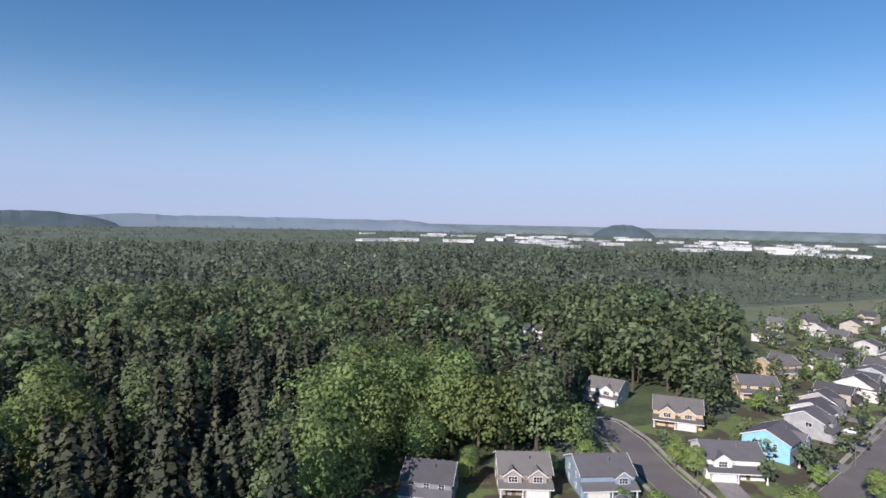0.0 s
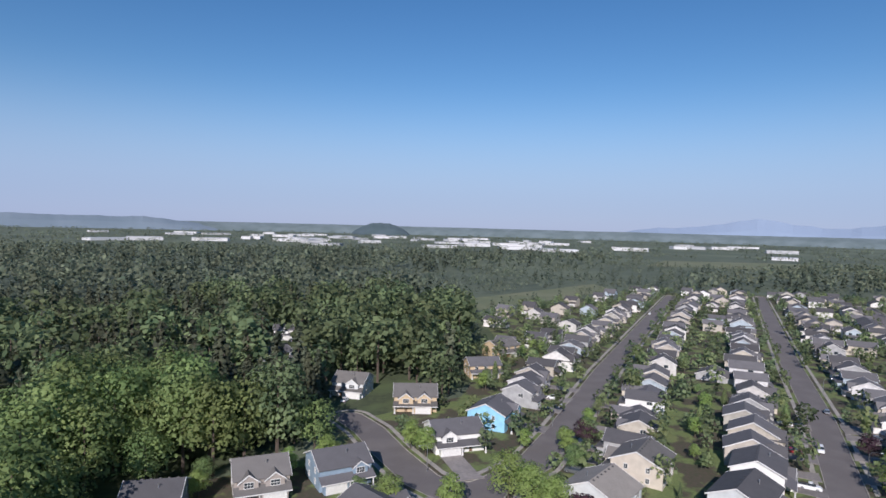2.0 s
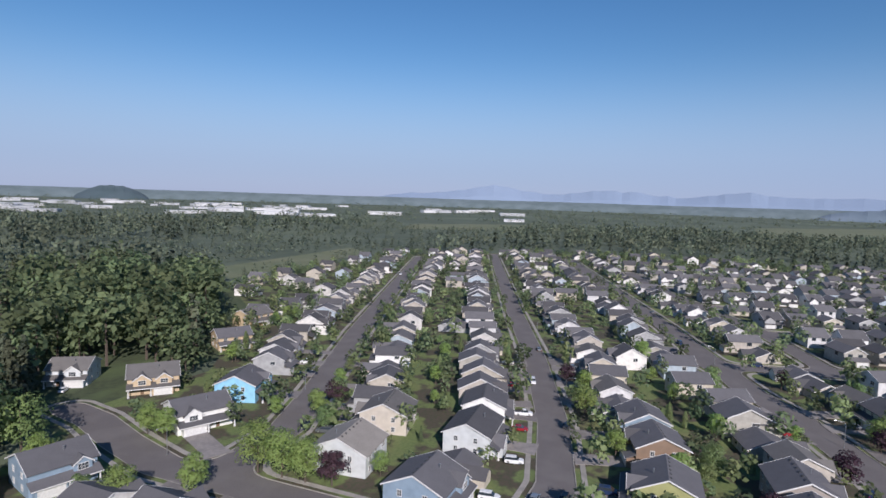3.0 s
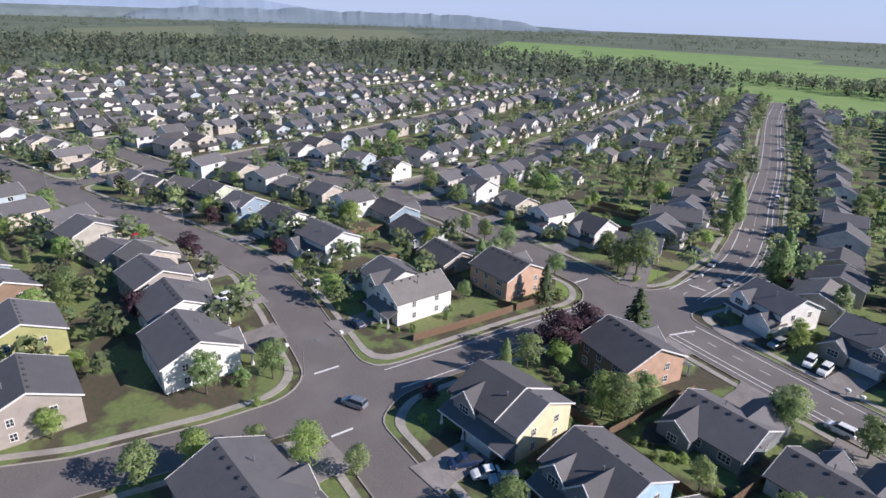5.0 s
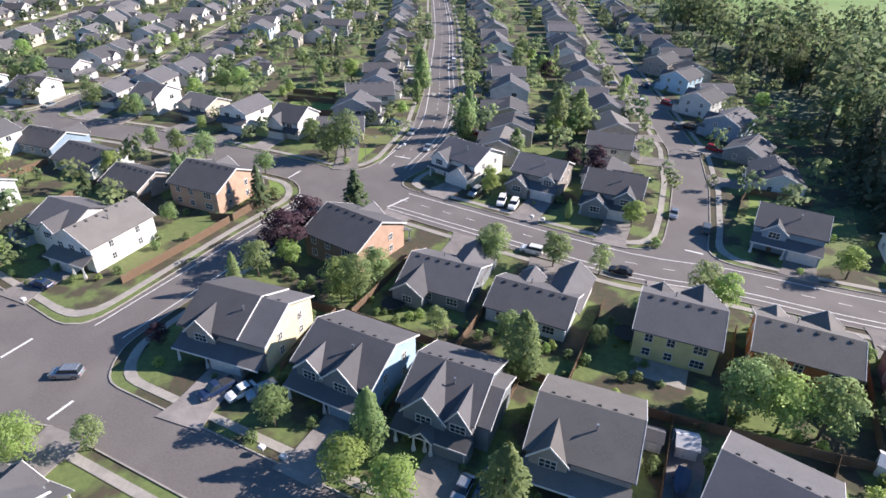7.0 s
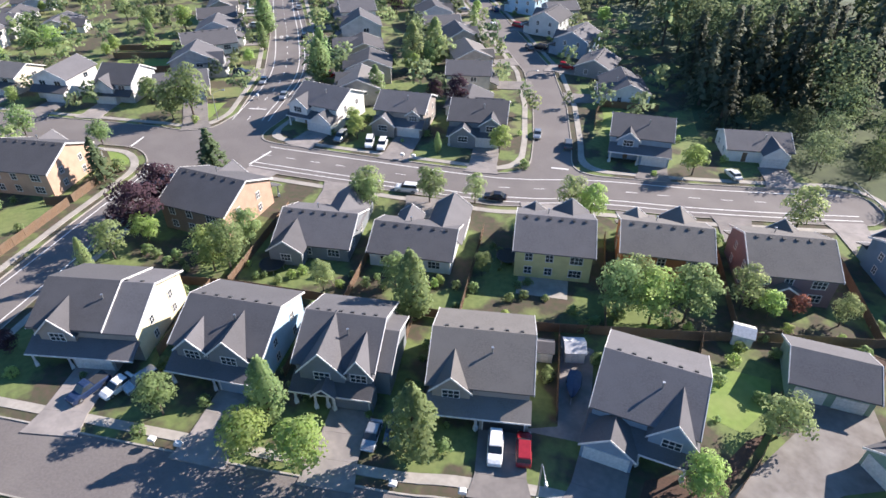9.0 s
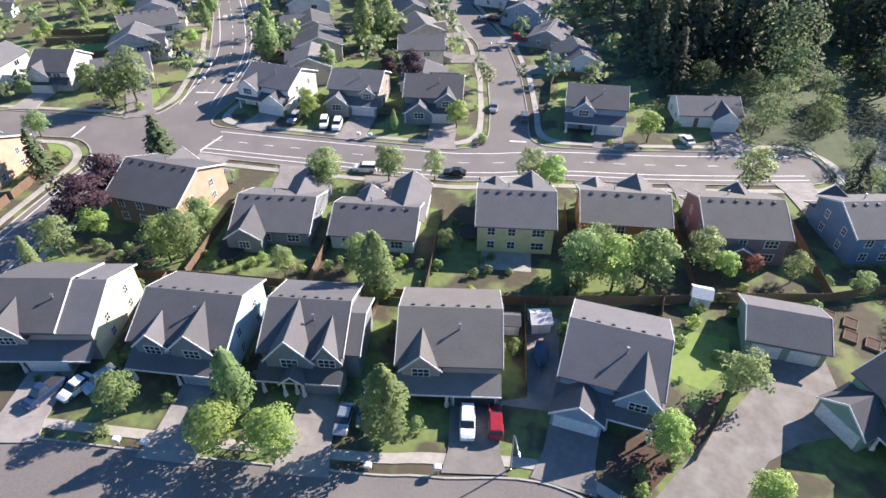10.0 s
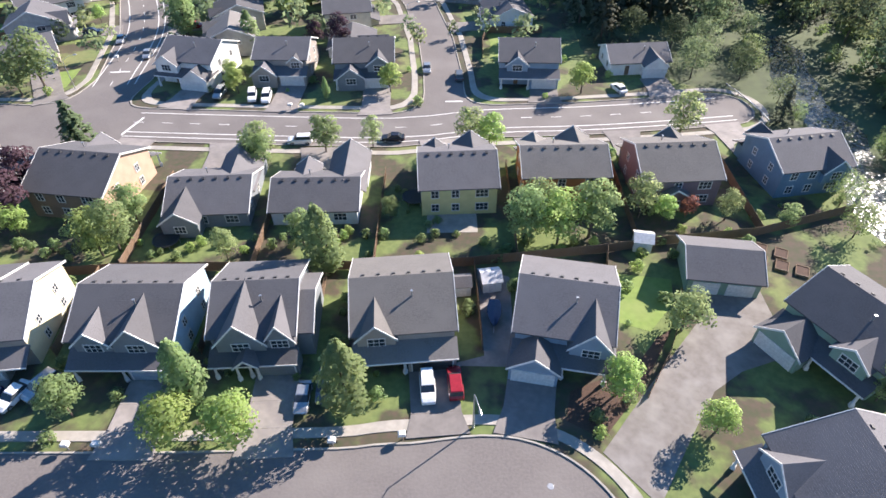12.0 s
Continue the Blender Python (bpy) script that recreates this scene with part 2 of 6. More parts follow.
def quads_mesh(name, corners, mat, normals=None, tones=None):
    """A mesh of loose quads from an array of n x 4 x 3 corners, with a soft normal and a tone for each."""
    n = len(corners)
    me = bpy.data.meshes.new(name)
    me.vertices.add(4 * n)
    me.vertices.foreach_set("co", np.asarray(corners, np.float32).ravel())
    me.loops.add(4 * n)
    me.loops.foreach_set("vertex_index", np.arange(4 * n, dtype=np.int32))
    me.polygons.add(n)
    me.polygons.foreach_set("loop_start", np.arange(0, 4 * n, 4, dtype=np.int32))
    me.materials.append(mat)
    me.update(calc_edges=True)
    if tones is not None:
        me.attributes.new("tone", "FLOAT", "POINT").data.foreach_set("value", np.repeat(np.asarray(tones, np.float32), 4))
    if normals is not None:
        me.normals_split_custom_set_from_vertices(np.repeat(normals, 4, axis=0).tolist())
    return me


class Build:
    """Gathers boxes, slabs and prisms into one mesh."""

    def __init__(self):
        self.v, self.f = [], []

    def poly(self, pts):
        n = len(self.v)
        self.v += [tuple(p) for p in pts]
        self.f.append(tuple(range(n, n + len(pts))))
        return self

    def box(self, x0, x1, y0, y1, z0, z1):
        n = len(self.v)
        self.v += [(x, y, z) for z in (z0, z1) for x, y in ((x0, y0), (x1, y0), (x1, y1), (x0, y1))]
        for q in ((3, 2, 1, 0), (4, 5, 6, 7), (0, 1, 5, 4), (1, 2, 6, 5), (2, 3, 7, 6), (3, 0, 4, 7)):
            self.f.append(tuple(n + i for i in q))
        return self

    def slab(self, pts, thick):
        """A flat polygon, counter-clockwise from outside, given depth inwards."""
        p = [Vector(q) for q in pts]
        nrm = (p[1] - p[0]).cross(p[2] - p[0]).normalized() * thick
        n, k = len(self.v), len(p)
        self.v += [tuple(q) for q in p] + [tuple(q - nrm) for q in p]
        self.f.append(tuple(range(n, n + k)))
        self.f.append(tuple(range(n + 2 * k - 1, n + k - 1, -1)))
        for i in range(k):
            j = (i + 1) % k
            self.f.append((n + j, n + i, n + k + i, n + k + j))
        return self

    def tube(self, pts, radii, sides=6):
        """A tapered tube along points."""
        n = len(self.v)
        for i, (p, r) in enumerate(zip(pts, radii)):
            p = Vector(p)
            d = (Vector(pts[min(i + 1, len(pts) - 1)]) - Vector(pts[max(i - 1, 0)])).normalized()
            a = d.orthogonal().normalized()
            b = d.cross(a)
            self.v += [tuple(p + r * (math.cos(w) * a + math.sin(w) * b)) for w in (2 * math.pi * s / sides for s in range(sides))]
        for i in range(len(pts) - 1):
            for s in range(sides):
                a, b = n + i * sides + s, n + i * sides + (s + 1) % sides
                self.f.append((a, b, b + sides, a + sides))
        self.f.append(tuple(n + (len(pts) - 1) * sides + s for s in range(sides)))
        return self

    def mesh(self, name, mat):
        return mesh_of(name, self.v, self.f, mat)


def part(name, b, material, parent, label="", at=None):
    """Links a Build or a mesh as one object under a thing or a part."""
    me = b.mesh(name, material) if isinstance(b, Build) else b
    ob = new(name, me)
    ob.parent = parent
    if at is not None:
        ob.matrix_basis = at
    if label:
        tagged(ob, label)
    return ob


def thing(name, m, label, category, group="", kind=""):
    ob = new(name)
    ob.empty_display_size = 0.5
    ob.matrix_basis = m
    return tagged(ob, label, category, group, kind)


rng = random.Random(7)
nrng = np.random.default_rng(7)

# ---- street plan ----
CUL = (4.8, 20.5, 14.2)
ROADS = [
    (4.3, [(-80, 29.6), (-60, 29.4), (-30, 29.0), (-8, 29.2), (4, 24)]),
    (4.5, [(-100, -36), (-90, -27), (-83.5, -10), (-80.6, 10), (-79.8, 40), (-79.5, 75), (-78, 104)]),
    (5.3, [(-80, 33), (-97, 35.3), (-117, 37.6), (-141, 38.6), (-164, 33), (-200, 20.5), (-222, 9), (-322, -24.5), (-404, -55), (-640, -142)]),
    (4.4, [(-100, -36), (-124, -35.8), (-160, -45), (-228, -69), (-322, -107), (-480, -168), (-640, -230)]),
    (4.8, [(-95, -106), (-121, -108.8), (-151, -120.5), (-231, -155), (-391, -218.5), (-560, -285)]),
    (4.8, [(-104, -172), (-102, -158), (-96, -140), (-91, -120), (-92, -100), (-93, -60), (-97, -37)]),
    (6.2, [(-78, 104), (-62, 105), (-38, 103), (-9, 101.2), (10, 104), (28, 104.5), (46, 106), (57, 107.3)]),
    (6.2, [(-74, 108), (-71, 125), (-76.5, 153), (-90, 187), (-105.5, 219.5), (-141, 296), (-216, 445), (-270, 560)]),
    (5.4, [(-78, 106), (-92, 108.6), (-118, 108.4), (-150, 108), (-170, 105), (-210, 95), (-268, 66)]),
    (4.2, [(1, 108), (0.6, 125), (-1, 145), (-5.5, 170), (-25.5, 223), (-57, 300), (-119, 458), (-150, 540)]),
    (4.6, [(-252, -2), (-264, 40), (-275, 74), (-298, 136), (-347, 250), (-400, 372), (-440, 470)]),
    (4.2, [(-190, 101), (-206, 165), (-245, 262), (-300, 385), (-340, 480)]),
    (4.2, [(-330, 10), (-362, 105), (-412, 235), (-470, 372)]),
    (4.2, [(-398, -20), (-430, 80), (-480, 215), (-535, 350)]),
    (4.2, [(-468, -60), (-500, 50), (-552, 190), (-600, 310)]),
    (4.2, [(-540, -70), (-572, 20), (-625, 165), (-660, 270)]),
    (4.2, [(-264, 40), (-330, 22), (-398, -8), (-468, -40), (-560, -70)]),
]


def road_distance(x, y, soft=7.0):
    """Signed distance to the edge of the carriageways; their union is smooth, so that corners are rounded."""
    x, y = np.asarray(x, float), np.asarray(y, float)
    out = np.hypot(x - CUL[0], y - CUL[1]) - CUL[2]
    for half, line in ROADS:
        d = np.full(x.shape, 1e4)
        for (ax, ay), (bx, by) in zip(line, line[1:]):
            dx, dy = bx - ax, by - ay
            u = np.clip(((x - ax) * dx + (y - ay) * dy) / (dx * dx + dy * dy), 0, 1)
            d = np.minimum(d, np.hypot(x - ax - u * dx, y - ay - u * dy) - half)
        h = np.clip(0.5 + 0.5 * (out - d) / soft, 0, 1)
        out = out * (1 - h) + d * h - soft * h * (1 - h)
    return out


def clip_band(pts, vals, level, above):
    """The part of a polygon where the values lie above (or below) a level."""
    res, rv = [], []
    for i in range(len(pts)):
        a, b, va, vb = pts[i], pts[(i + 1) % len(pts)], vals[i], vals[(i + 1) % len(pts)]
        ina, inb = (va >= level) == above, (vb >= level) == above
        if ina:
            res.append(a), rv.append(va)
        if ina != inb:
            u = (level - va) / (vb - va)
            res.append((a[0] + u * (b[0] - a[0]), a[1] + u * (b[1] - a[1]))), rv.append(level)
    return res, rv


STEP = 2.0
gx, gy = np.arange(-660, 78, STEP), np.arange(-300, 580, STEP)
GX, GY = np.meshgrid(gx, gy, indexing="ij")
FIELD = road_distance(GX, GY)


def edge(x, y):
    """Distance from the carriageway's edge, read off the grid; far from all streets, 60."""
    i, j = int(round((x - gx[0]) / STEP)), int(round((y - gy[0]) / STEP))
    return float(FIELD[i, j]) if 0 <= i < len(gx) and 0 <= j < len(gy) else 60.0


def band(name, low, high, z, mat, label, category, skirt=0.0):
    """The strip of ground between two distances from the carriageway's edge, at height z."""
    verts, faces = [], []
    stack = np.stack([FIELD[:-1, :-1], FIELD[1:, :-1], FIELD[1:, 1:], FIELD[:-1, 1:]], -1)
    cells = np.argwhere((stack.max(-1) > low) & (stack.min(-1) < high))
    for i, j in cells:
        c = [(gx[i], gy[j]), (gx[i + 1], gy[j]), (gx[i + 1], gy[j + 1]), (gx[i], gy[j + 1])]
        v = list(stack[i, j])
        if min(v) >= low and max(v) <= high:
            n = len(verts)
            verts += [(*p, z) for p in c]
            faces.append((n, n + 1, n + 2, n + 3))
            continue
        for tri in ((0, 1, 2), (0, 2, 3)):
            p, w = clip_band([c[k] for k in tri], [v[k] for k in tri], low, True)
            if len(p) > 2:
                p, w = clip_band(p, w, high, False)
            if len(p) > 2:
                n = len(verts)
                verts += [(*q, z) for q in p]
                faces.append(tuple(range(n, n + len(p))))
                if skirt:
                    for k in range(len(p)):
                        k2 = (k + 1) % len(p)
                        if abs(w[k] - low) < 1e-6 and abs(w[k2] - low) < 1e-6:
                            m = len(verts)
                            verts += [(*p[k], z), (*p[k], z - skirt), (*p[k2], z - skirt), (*p[k2], z)]
                            faces.append((m, m + 1, m + 2, m + 3))
    return tagged(new(name, mesh_of(name, verts, faces, mat)), label, category, kind="structure")


# ---- ground and roads ----
SUBURB = [(0, -116), (-22, -152), (-48, -154), (-86, -148), (-93, -164), (-108, -168), (-150, -166), (-165, -176), (-200, -214), (-235, -222), (-300, -300), (-560, -330), (-700, -190), (-740, 30), (-690, 320), (-520, 470), (-345, 560), (-130, 575), (-70, 440), (-5, 290), (36, 190), (34, 137), (60, 112), (69, 80), (70, 20), (60, -100)]
FIELDS = [[(-335, 575), (-60, 470), (0, 330), (150, 330), (500, 700), (300, 1500), (-700, 1300)], [(-290, -320), (-560, -345), (-600, -400), (-300, -372)], [(-505, 245), (-470, 250), (-490, 365), (-540, 350)], [(-900, 700), (-420, 740), (-640, 1500), (-1500, 1300)], [(-1380, 100), (-2050, 130), (-2700, 720), (-1480, 400)], [(-1480, 470), (-2600, 830), (-2600, 1600), (-1400, 950)], [(-1020, -560), (-1250, -640), (-1500, -420), (-1180, -360)]]


def sheet(name, outline, z, mat, label, category):
    return tagged(new(name, Build().poly([(x, y, z) for x, y in outline]).mesh(name, mat)), label, category, kind="structure")


sheet("ground", [(-4800, -4800), (4800, -4800), (4800, 4800), (-4800, 4800)], 0.0, PLAIN_GROUND, "flat dark green wooded plain reaching the horizon", "ground")
sheet("lawn", SUBURB, 0.008, GRASS, "lawns and planted yards between the houses", "lawn")
LITTER = surface("leaf_litter", (0.065, 0.085, 0.036), (0.045, 0.058, 0.028), 0.5, 0.95, (0.085, 0.115, 0.045), 0.07)
sheet("woodland_floor", [(34, 137), (60, 112), (69, 80), (70, 20), (220, 20), (220, 275), (40, 275)], 0.004, LITTER, "dark leaf litter under the creek woods", "woodland floor")
sheet("woodland_floor", [(100, -100), (0, -116), (-22, -152), (-93, -164), (-165, -176), (-235, -222), (-300, -300), (-300, -420), (130, -420)], 0.004, LITTER, "dark leaf litter under the southern woods", "woodland floor")
for n_, f_ in enumerate(FIELDS):
    sheet("meadow", f_, 0.012 + 0.004 * n_, DRYMEADOW if n_ in (1, 4, 5, 6) else MEADOW, "open pale green meadow" if n_ in (1, 4, 5, 6) else "open bright green meadow", "meadow")
band("road", -60, 0.0, 0.02, ASPHALT, "grey-purple asphalt residential streets and junctions", "road")
band("kerb", 0.0, 0.22, 0.16, CONCRETE, "pale concrete kerb along the streets", "kerb", 0.16)
band("pavement", 1.5, 2.8, 0.10, CONCRETE, "pale concrete sidewalk beside the streets", "pavement", 0.1)

# ---- houses ----


def gable_block(b, w, d, z0, eave, rise, ridge="x", cx=0.0, cy=0.0):
    """Walls of a box with gable ends, into b."""
    x0, x1, y0, y1 = cx - w / 2, cx + w / 2, cy - d / 2, cy + d / 2
    b.poly([(x0, y0, z0), (x1, y0, z0), (x1, y0, eave), (x0, y0, eave)])
    b.poly([(x1, y1, z0), (x0, y1, z0), (x0, y1, eave), (x1, y1, eave)])
    b.poly([(x1, y0, z0), (x1, y1, z0), (x1, y1, eave), (x1, y0, eave)])
    b.poly([(x0, y1, z0), (x0, y0, z0), (x0, y0, eave), (x0, y1, eave)])
    if ridge == "x":
        b.poly([(x1, y0, eave), (x1, y1, eave), (x1, cy, eave + rise)])
        b.poly([(x0, y1, eave), (x0, y0, eave), (x0, cy, eave + rise)])
    else:
        b.poly([(x0, y0, eave), (x1, y0, eave), (cx, y0, eave + rise)])
        b.poly([(x1, y1, eave), (x0, y1, eave), (cx, y1, eave + rise)])
    return b


def vee(b, half, drop, peak, thick, p0, p1, c, along):
    """One solid like an upturned V: half width, height of its foot and ridge, from p0 to p1 along x or y, centred on c."""
    prof = [(-half, drop), (-half, drop + thick), (0, peak + thick), (half, drop + thick), (half, drop), (0, peak)]
    n = len(b.v)
    for p in (p0, p1):
        b.v += [(p, c + u, z) if along == "x" else (c + u, p, z) for u, z in prof]
    flip = along == "x"
    for i in range(6):
        j = (i + 1) % 6
        q = (n + i, n + j, n + 6 + j, n + 6 + i)
        b.f.append(q[::-1] if not flip else q)
    for q in ((0, 1, 2, 5), (2, 3, 4, 5)):
        b.f.append(tuple(n + i for i in q))
        b.f.append(tuple(n + 6 + i for i in q[::-1]))
    return b


def gable_roof(b, w, d, eave, rise, ridge="x", cx=0.0, cy=0.0, over=0.45, thick=0.2, back=None):
    """A gabled roof with overhang, into b. back: how far a cross roof reaches behind its wall."""
    if ridge == "x":
        s = rise / (d / 2)
        return vee(b, d / 2 + over, eave - over * s, eave + rise, thick, cx - w / 2 - over, cx + w / 2 + over, cy, "x")
    s = rise / (w / 2)
    return vee(b, w / 2 + over, eave - over * s, eave + rise, thick, cy - d / 2 - over, cy + d / 2 + (over if back is None else back), cx, "y")


def barge(parent, w, d, eave, rise, ridge="x", cx=0.0, cy=0.0, over=0.45, ends=(-1, 1), label=""):
    """White boards along each gable edge, a part for each end."""
    for e in ends:
        b = Build()
        if ridge == "x":
            p, s = cx + e * (w / 2 + over), rise / (d / 2)
            vee(b, d / 2 + over + 0.02, eave - over * s - 0.06, eave + rise - 0.06, 0.3, p - 0.04, p + 0.04, cy, "x")
        else:
            p, s = cy + e * (d / 2 + over), rise / (w / 2)
            vee(b, w / 2 + over + 0.02, eave - over * s - 0.06, eave + rise - 0.06, 0.3, p - 0.04, p + 0.04, cx, "y")
        part("barge_board", b, TRIM, parent, label)


def lattice(xs, zs, hole, y0=-0.07, y1=0.02):
    """A flat frame of bars in one piece, facing -y: a grid of cells of which some are left open."""
    b = Build()
    nx, nz = len(xs), len(zs)
    b.v = [(x, y, z) for y in (y0, y1) for z in zs for x in xs]
    at = lambda i, j, back=0: back * nx * nz + j * nx + i
    for i in range(nx - 1):
        for j in range(nz - 1):
            if hole(i, j):
                continue
            b.f.append((at(i, j), at(i + 1, j), at(i + 1, j + 1), at(i, j + 1)))
            for di, dj, p, q in ((-1, 0, (i, j + 1), (i, j)), (1, 0, (i + 1, j), (i + 1, j + 1)), (0, -1, (i, j), (i + 1, j)), (0, 1, (i + 1, j + 1), (i, j + 1))):
                a, c = i + di, j + dj
                if not (0 <= a < nx - 1 and 0 <= c < nz - 1) or hole(a, c):
                    b.f.append((at(*q), at(*p), at(*p, 1), at(*q, 1)))
    return b


WINDOW_MESH = {}


def window_meshes(w, h):
    """Frame with a mullion, and the pane behind it, facing -y with the wall at y = 0."""
    key = (round(w, 1), round(h, 1))
    if key not in WINDOW_MESH:
        n = 2 if w < 1.6 else 3 if w < 2.4 else 4
        xs, zs = [-w / 2 - 0.1], [-h / 2 - 0.12, -h / 2, -0.03, 0.03, h / 2, h / 2 + 0.12]
        for k in range(n):
            xs += [-w / 2 + w * k / n + (0.035 if k else 0), -w / 2 + w * (k + 1) / n - (0.035 if k < n - 1 else 0)]
        xs.append(w / 2 + 0.1)
        f = lattice(xs, zs, lambda a, b: a % 2 == 1 and b % 2 == 1)
        p = Build().box(-w / 2, w / 2, -0.02, 0.02, -h / 2, h / 2)
        WINDOW_MESH[key] = (f.mesh("window", TRIM), p.mesh("pane", GLASSY))
    return WINDOW_MESH[key]


def add_window(parent, x, y, z, w, h, turn):
    """A window in the wall at (x, y), centre height z; turn: degrees from facing -y."""
    frame_mesh, pane_mesh = window_meshes(w, h)
    ob = part("window", frame_mesh, None, parent, at=pose(x, y, z, 0, 0, turn))
    part("pane", pane_mesh, None, ob)


def garage_door_build(w, h):
    """A sectional door: one leaf whose four panels stand proud of the grooves between them."""
    b = Build()
    zs = []
    for i in range(4):
        zs += [(h * i / 4 + 0.03, -0.05), (h * (i + 1) / 4 - 0.03, -0.05), (h * (i + 1) / 4, -0.015)]
    prof = [(0, 0.05), (0, -0.015)] + zs + [(h, 0.05)]
    for x in (-w / 2, w / 2):
        b.v += [(x, y, z) for z, y in prof]
    n = len(prof)
    for i in range(n):
        j = (i + 1) % n
        b.f.append((i, n + i, n + j, j))
    b.f.append(tuple(range(n)))
    b.f.append(tuple(range(2 * n - 1, n - 1, -1)))
    return b


def door_frame_build(w, h):
    b = Build()
    o = [(-w / 2 - 0.14, 0), (-w / 2 - 0.14, h + 0.14), (w / 2 + 0.14, h + 0.14), (w / 2 + 0.14, 0), (w / 2, 0), (w / 2, h), (-w / 2, h), (-w / 2, 0)]
    b.v += [(x, -0.09, z) for x, z in o] + [(x, 0.05, z) for x, z in o]
    for i in range(8):
        j = (i + 1) % 8
        b.f.append((j, i, 8 + i, 8 + j))
    for q in ((0, 1, 6, 7), (1, 2, 5, 6), (2, 3, 4, 5)):
        b.f.append(q[::-1])
    return b


PIPE = Build().tube([(0, 0, -0.3), (0, 0, 0.75), (0, 0, 0.78), (0, 0, 0.95)], [0.11, 0.11, 0.18, 0.18], 8).mesh("vent_pipe", METAL)
VENT = Build().box(-0.22, 0.22, -0.2, 0.2, -0.05, 0.16).mesh("roof_vent", DARKMETAL_AND_SHADE)
POST = Build().tube([(0, 0, 0), (0, 0, 0.7), (0, 0, 0.72), (0, 0, 2.56)], [0.34, 0.30, 0.2, 0.16], 4).mesh("porch_post", TRIM)
DOORLEAF = Build().box(-0.46, 0.46, -0.06, 0.05, 0.1, 2.2).mesh("door", FENCEWOOD)
DRIVES = []


def house(x, y, rot, w, d, wall, label, storeys=2, ridge="x", rise=None, roof=None, gables=(), garage=(2.6, 4.9), pent=2.2, wins=True, detail=True, garage_mat=None, group="houses", side_wall=None, rears=()):
    """A timber-framed house with its front to its own -y: walls, roof, cross gables, a lower roof over garage and porch, windows, door, vents."""
    roof = roof or ROOF
    eave = 5.3 if storeys == 2 else 2.9
    rise = rise or (0.42 * (d if ridge == "x" else w) / 2 + 0.2)
    h = thing("house", pose(x, y, 0, 0, 0, rot), label, "house", group)
    slope = rise / ((d if ridge == "x" else w) / 2)
    f = -d / 2
    yf = f - (pent if pent and storeys == 2 else 0)
    wb = gable_block(Build(), w, d, 0, eave, rise, ridge)
    part("roof", gable_roof(Build(), w, d, eave, rise, ridge), roof, h)
    if detail:
        barge(h, w, d, eave, rise, ridge)
    for gx_, gw, gp, gz, *own in gables:
        grise = own[0] if own else gw / 2 * 0.75
        depth = min((grise + max(gz - eave, -2) + 0.5) / slope + 0.6, d / 2)
        gp2, gy_ = gp + 0.6, f - gp / 2 + 0.3
        gable_block(wb, gw, gp2, gz - (2.2 if gz > 4 else gz), gz, grise, "y", gx_, gy_)
        part("gable_roof", gable_roof(Build(), gw, gp2, gz, grise, "y", gx_, gy_, 0.35, 0.16, depth), roof, h)
        barge(h, gw, gp2, gz, grise, "y", gx_, gy_, 0.35, (-1,)) if detail else None
        if detail:
            low_garage = garage and gz < 4 and abs(gx_ - garage[0]) < 1.2
            if low_garage:
                yf = min(yf, f - gp)
            else:
                add_window(h, gx_, f - gp, gz - 0.75, min(gw - 1.2, 2.0), 1.25, 0)
    for gx_, gw, gp, gz, grise in rears:
        depth = min((grise + max(gz - eave, -2) + 0.5) / slope + 0.6, d / 2)
        gable_block(wb, gw, gp + 0.6, gz - (2.2 if gz > 4 else gz), gz, grise, "y", gx_, d / 2 + gp / 2 - 0.3)
        k = grise / (gw / 2)
        part("gable_roof", vee(Build(), gw / 2 + 0.35, gz - 0.35 * k, gz + grise, 0.16, d / 2 - depth, d / 2 + gp + 0.35, gx_, "y"), roof, h)
        barge(h, gw, gp + 0.6, gz, grise, "y", gx_, d / 2 + gp / 2 - 0.3, 0.35, (1,))
        add_window(h, gx_, d / 2 + gp, gz - 1.3 if gz < 4 else gz - 0.75, min(gw - 1.4, 1.6), 1.2, 180)
    if pent and storeys == 2:
        x0, x1, yp = -w / 2, w / 2, f - pent
        pb = Build().slab([(x0 - 0.3, yp - 0.4, 2.65), (x1 + 0.3, yp - 0.4, 2.65), (x1 + 0.3, f, 3.75), (x0 - 0.3, f, 3.75)], 0.18)
        part("porch_roof", pb, roof, h)
        if detail:
            part("gutter", Build().box(x0 - 0.3, x1 + 0.3, yp - 0.48, yp - 0.41, 2.42, 2.66), TRIM, h)
        if garage:
            gx0, gx1 = garage[0] - garage[1] / 2 - 0.5, garage[0] + garage[1] / 2 + 0.5
            wb.box(gx0, gx1, min(yf, yp) + 0.1, f + 0.05, 0, 2.52)
            if detail:
                for px in [x0 + 0.3, gx0 - 0.4] if garage[0] > 0 else [gx1 + 0.4, x1 - 0.3]:
                    part("porch_post", POST, None, h, at=pose(px, yp, 0, 0, 0, 45))
    part("wall", wb, wall, h)
    # A thin sheet over each gable end, in another colour than the front.
    if side_wall:
        for e in (-1, 1):
            px = e * (w / 2 + 0.02)
            part("gable_cladding", Build().slab([(px, -d / 2 + 0.02, 0.02), (px, d / 2 - 0.02, 0.02), (px, d / 2 - 0.02, eave - 0.05), (px, 0, eave + rise - 0.1), (px, -d / 2 + 0.02, eave - 0.05)][::e], 0.03), side_wall, h)
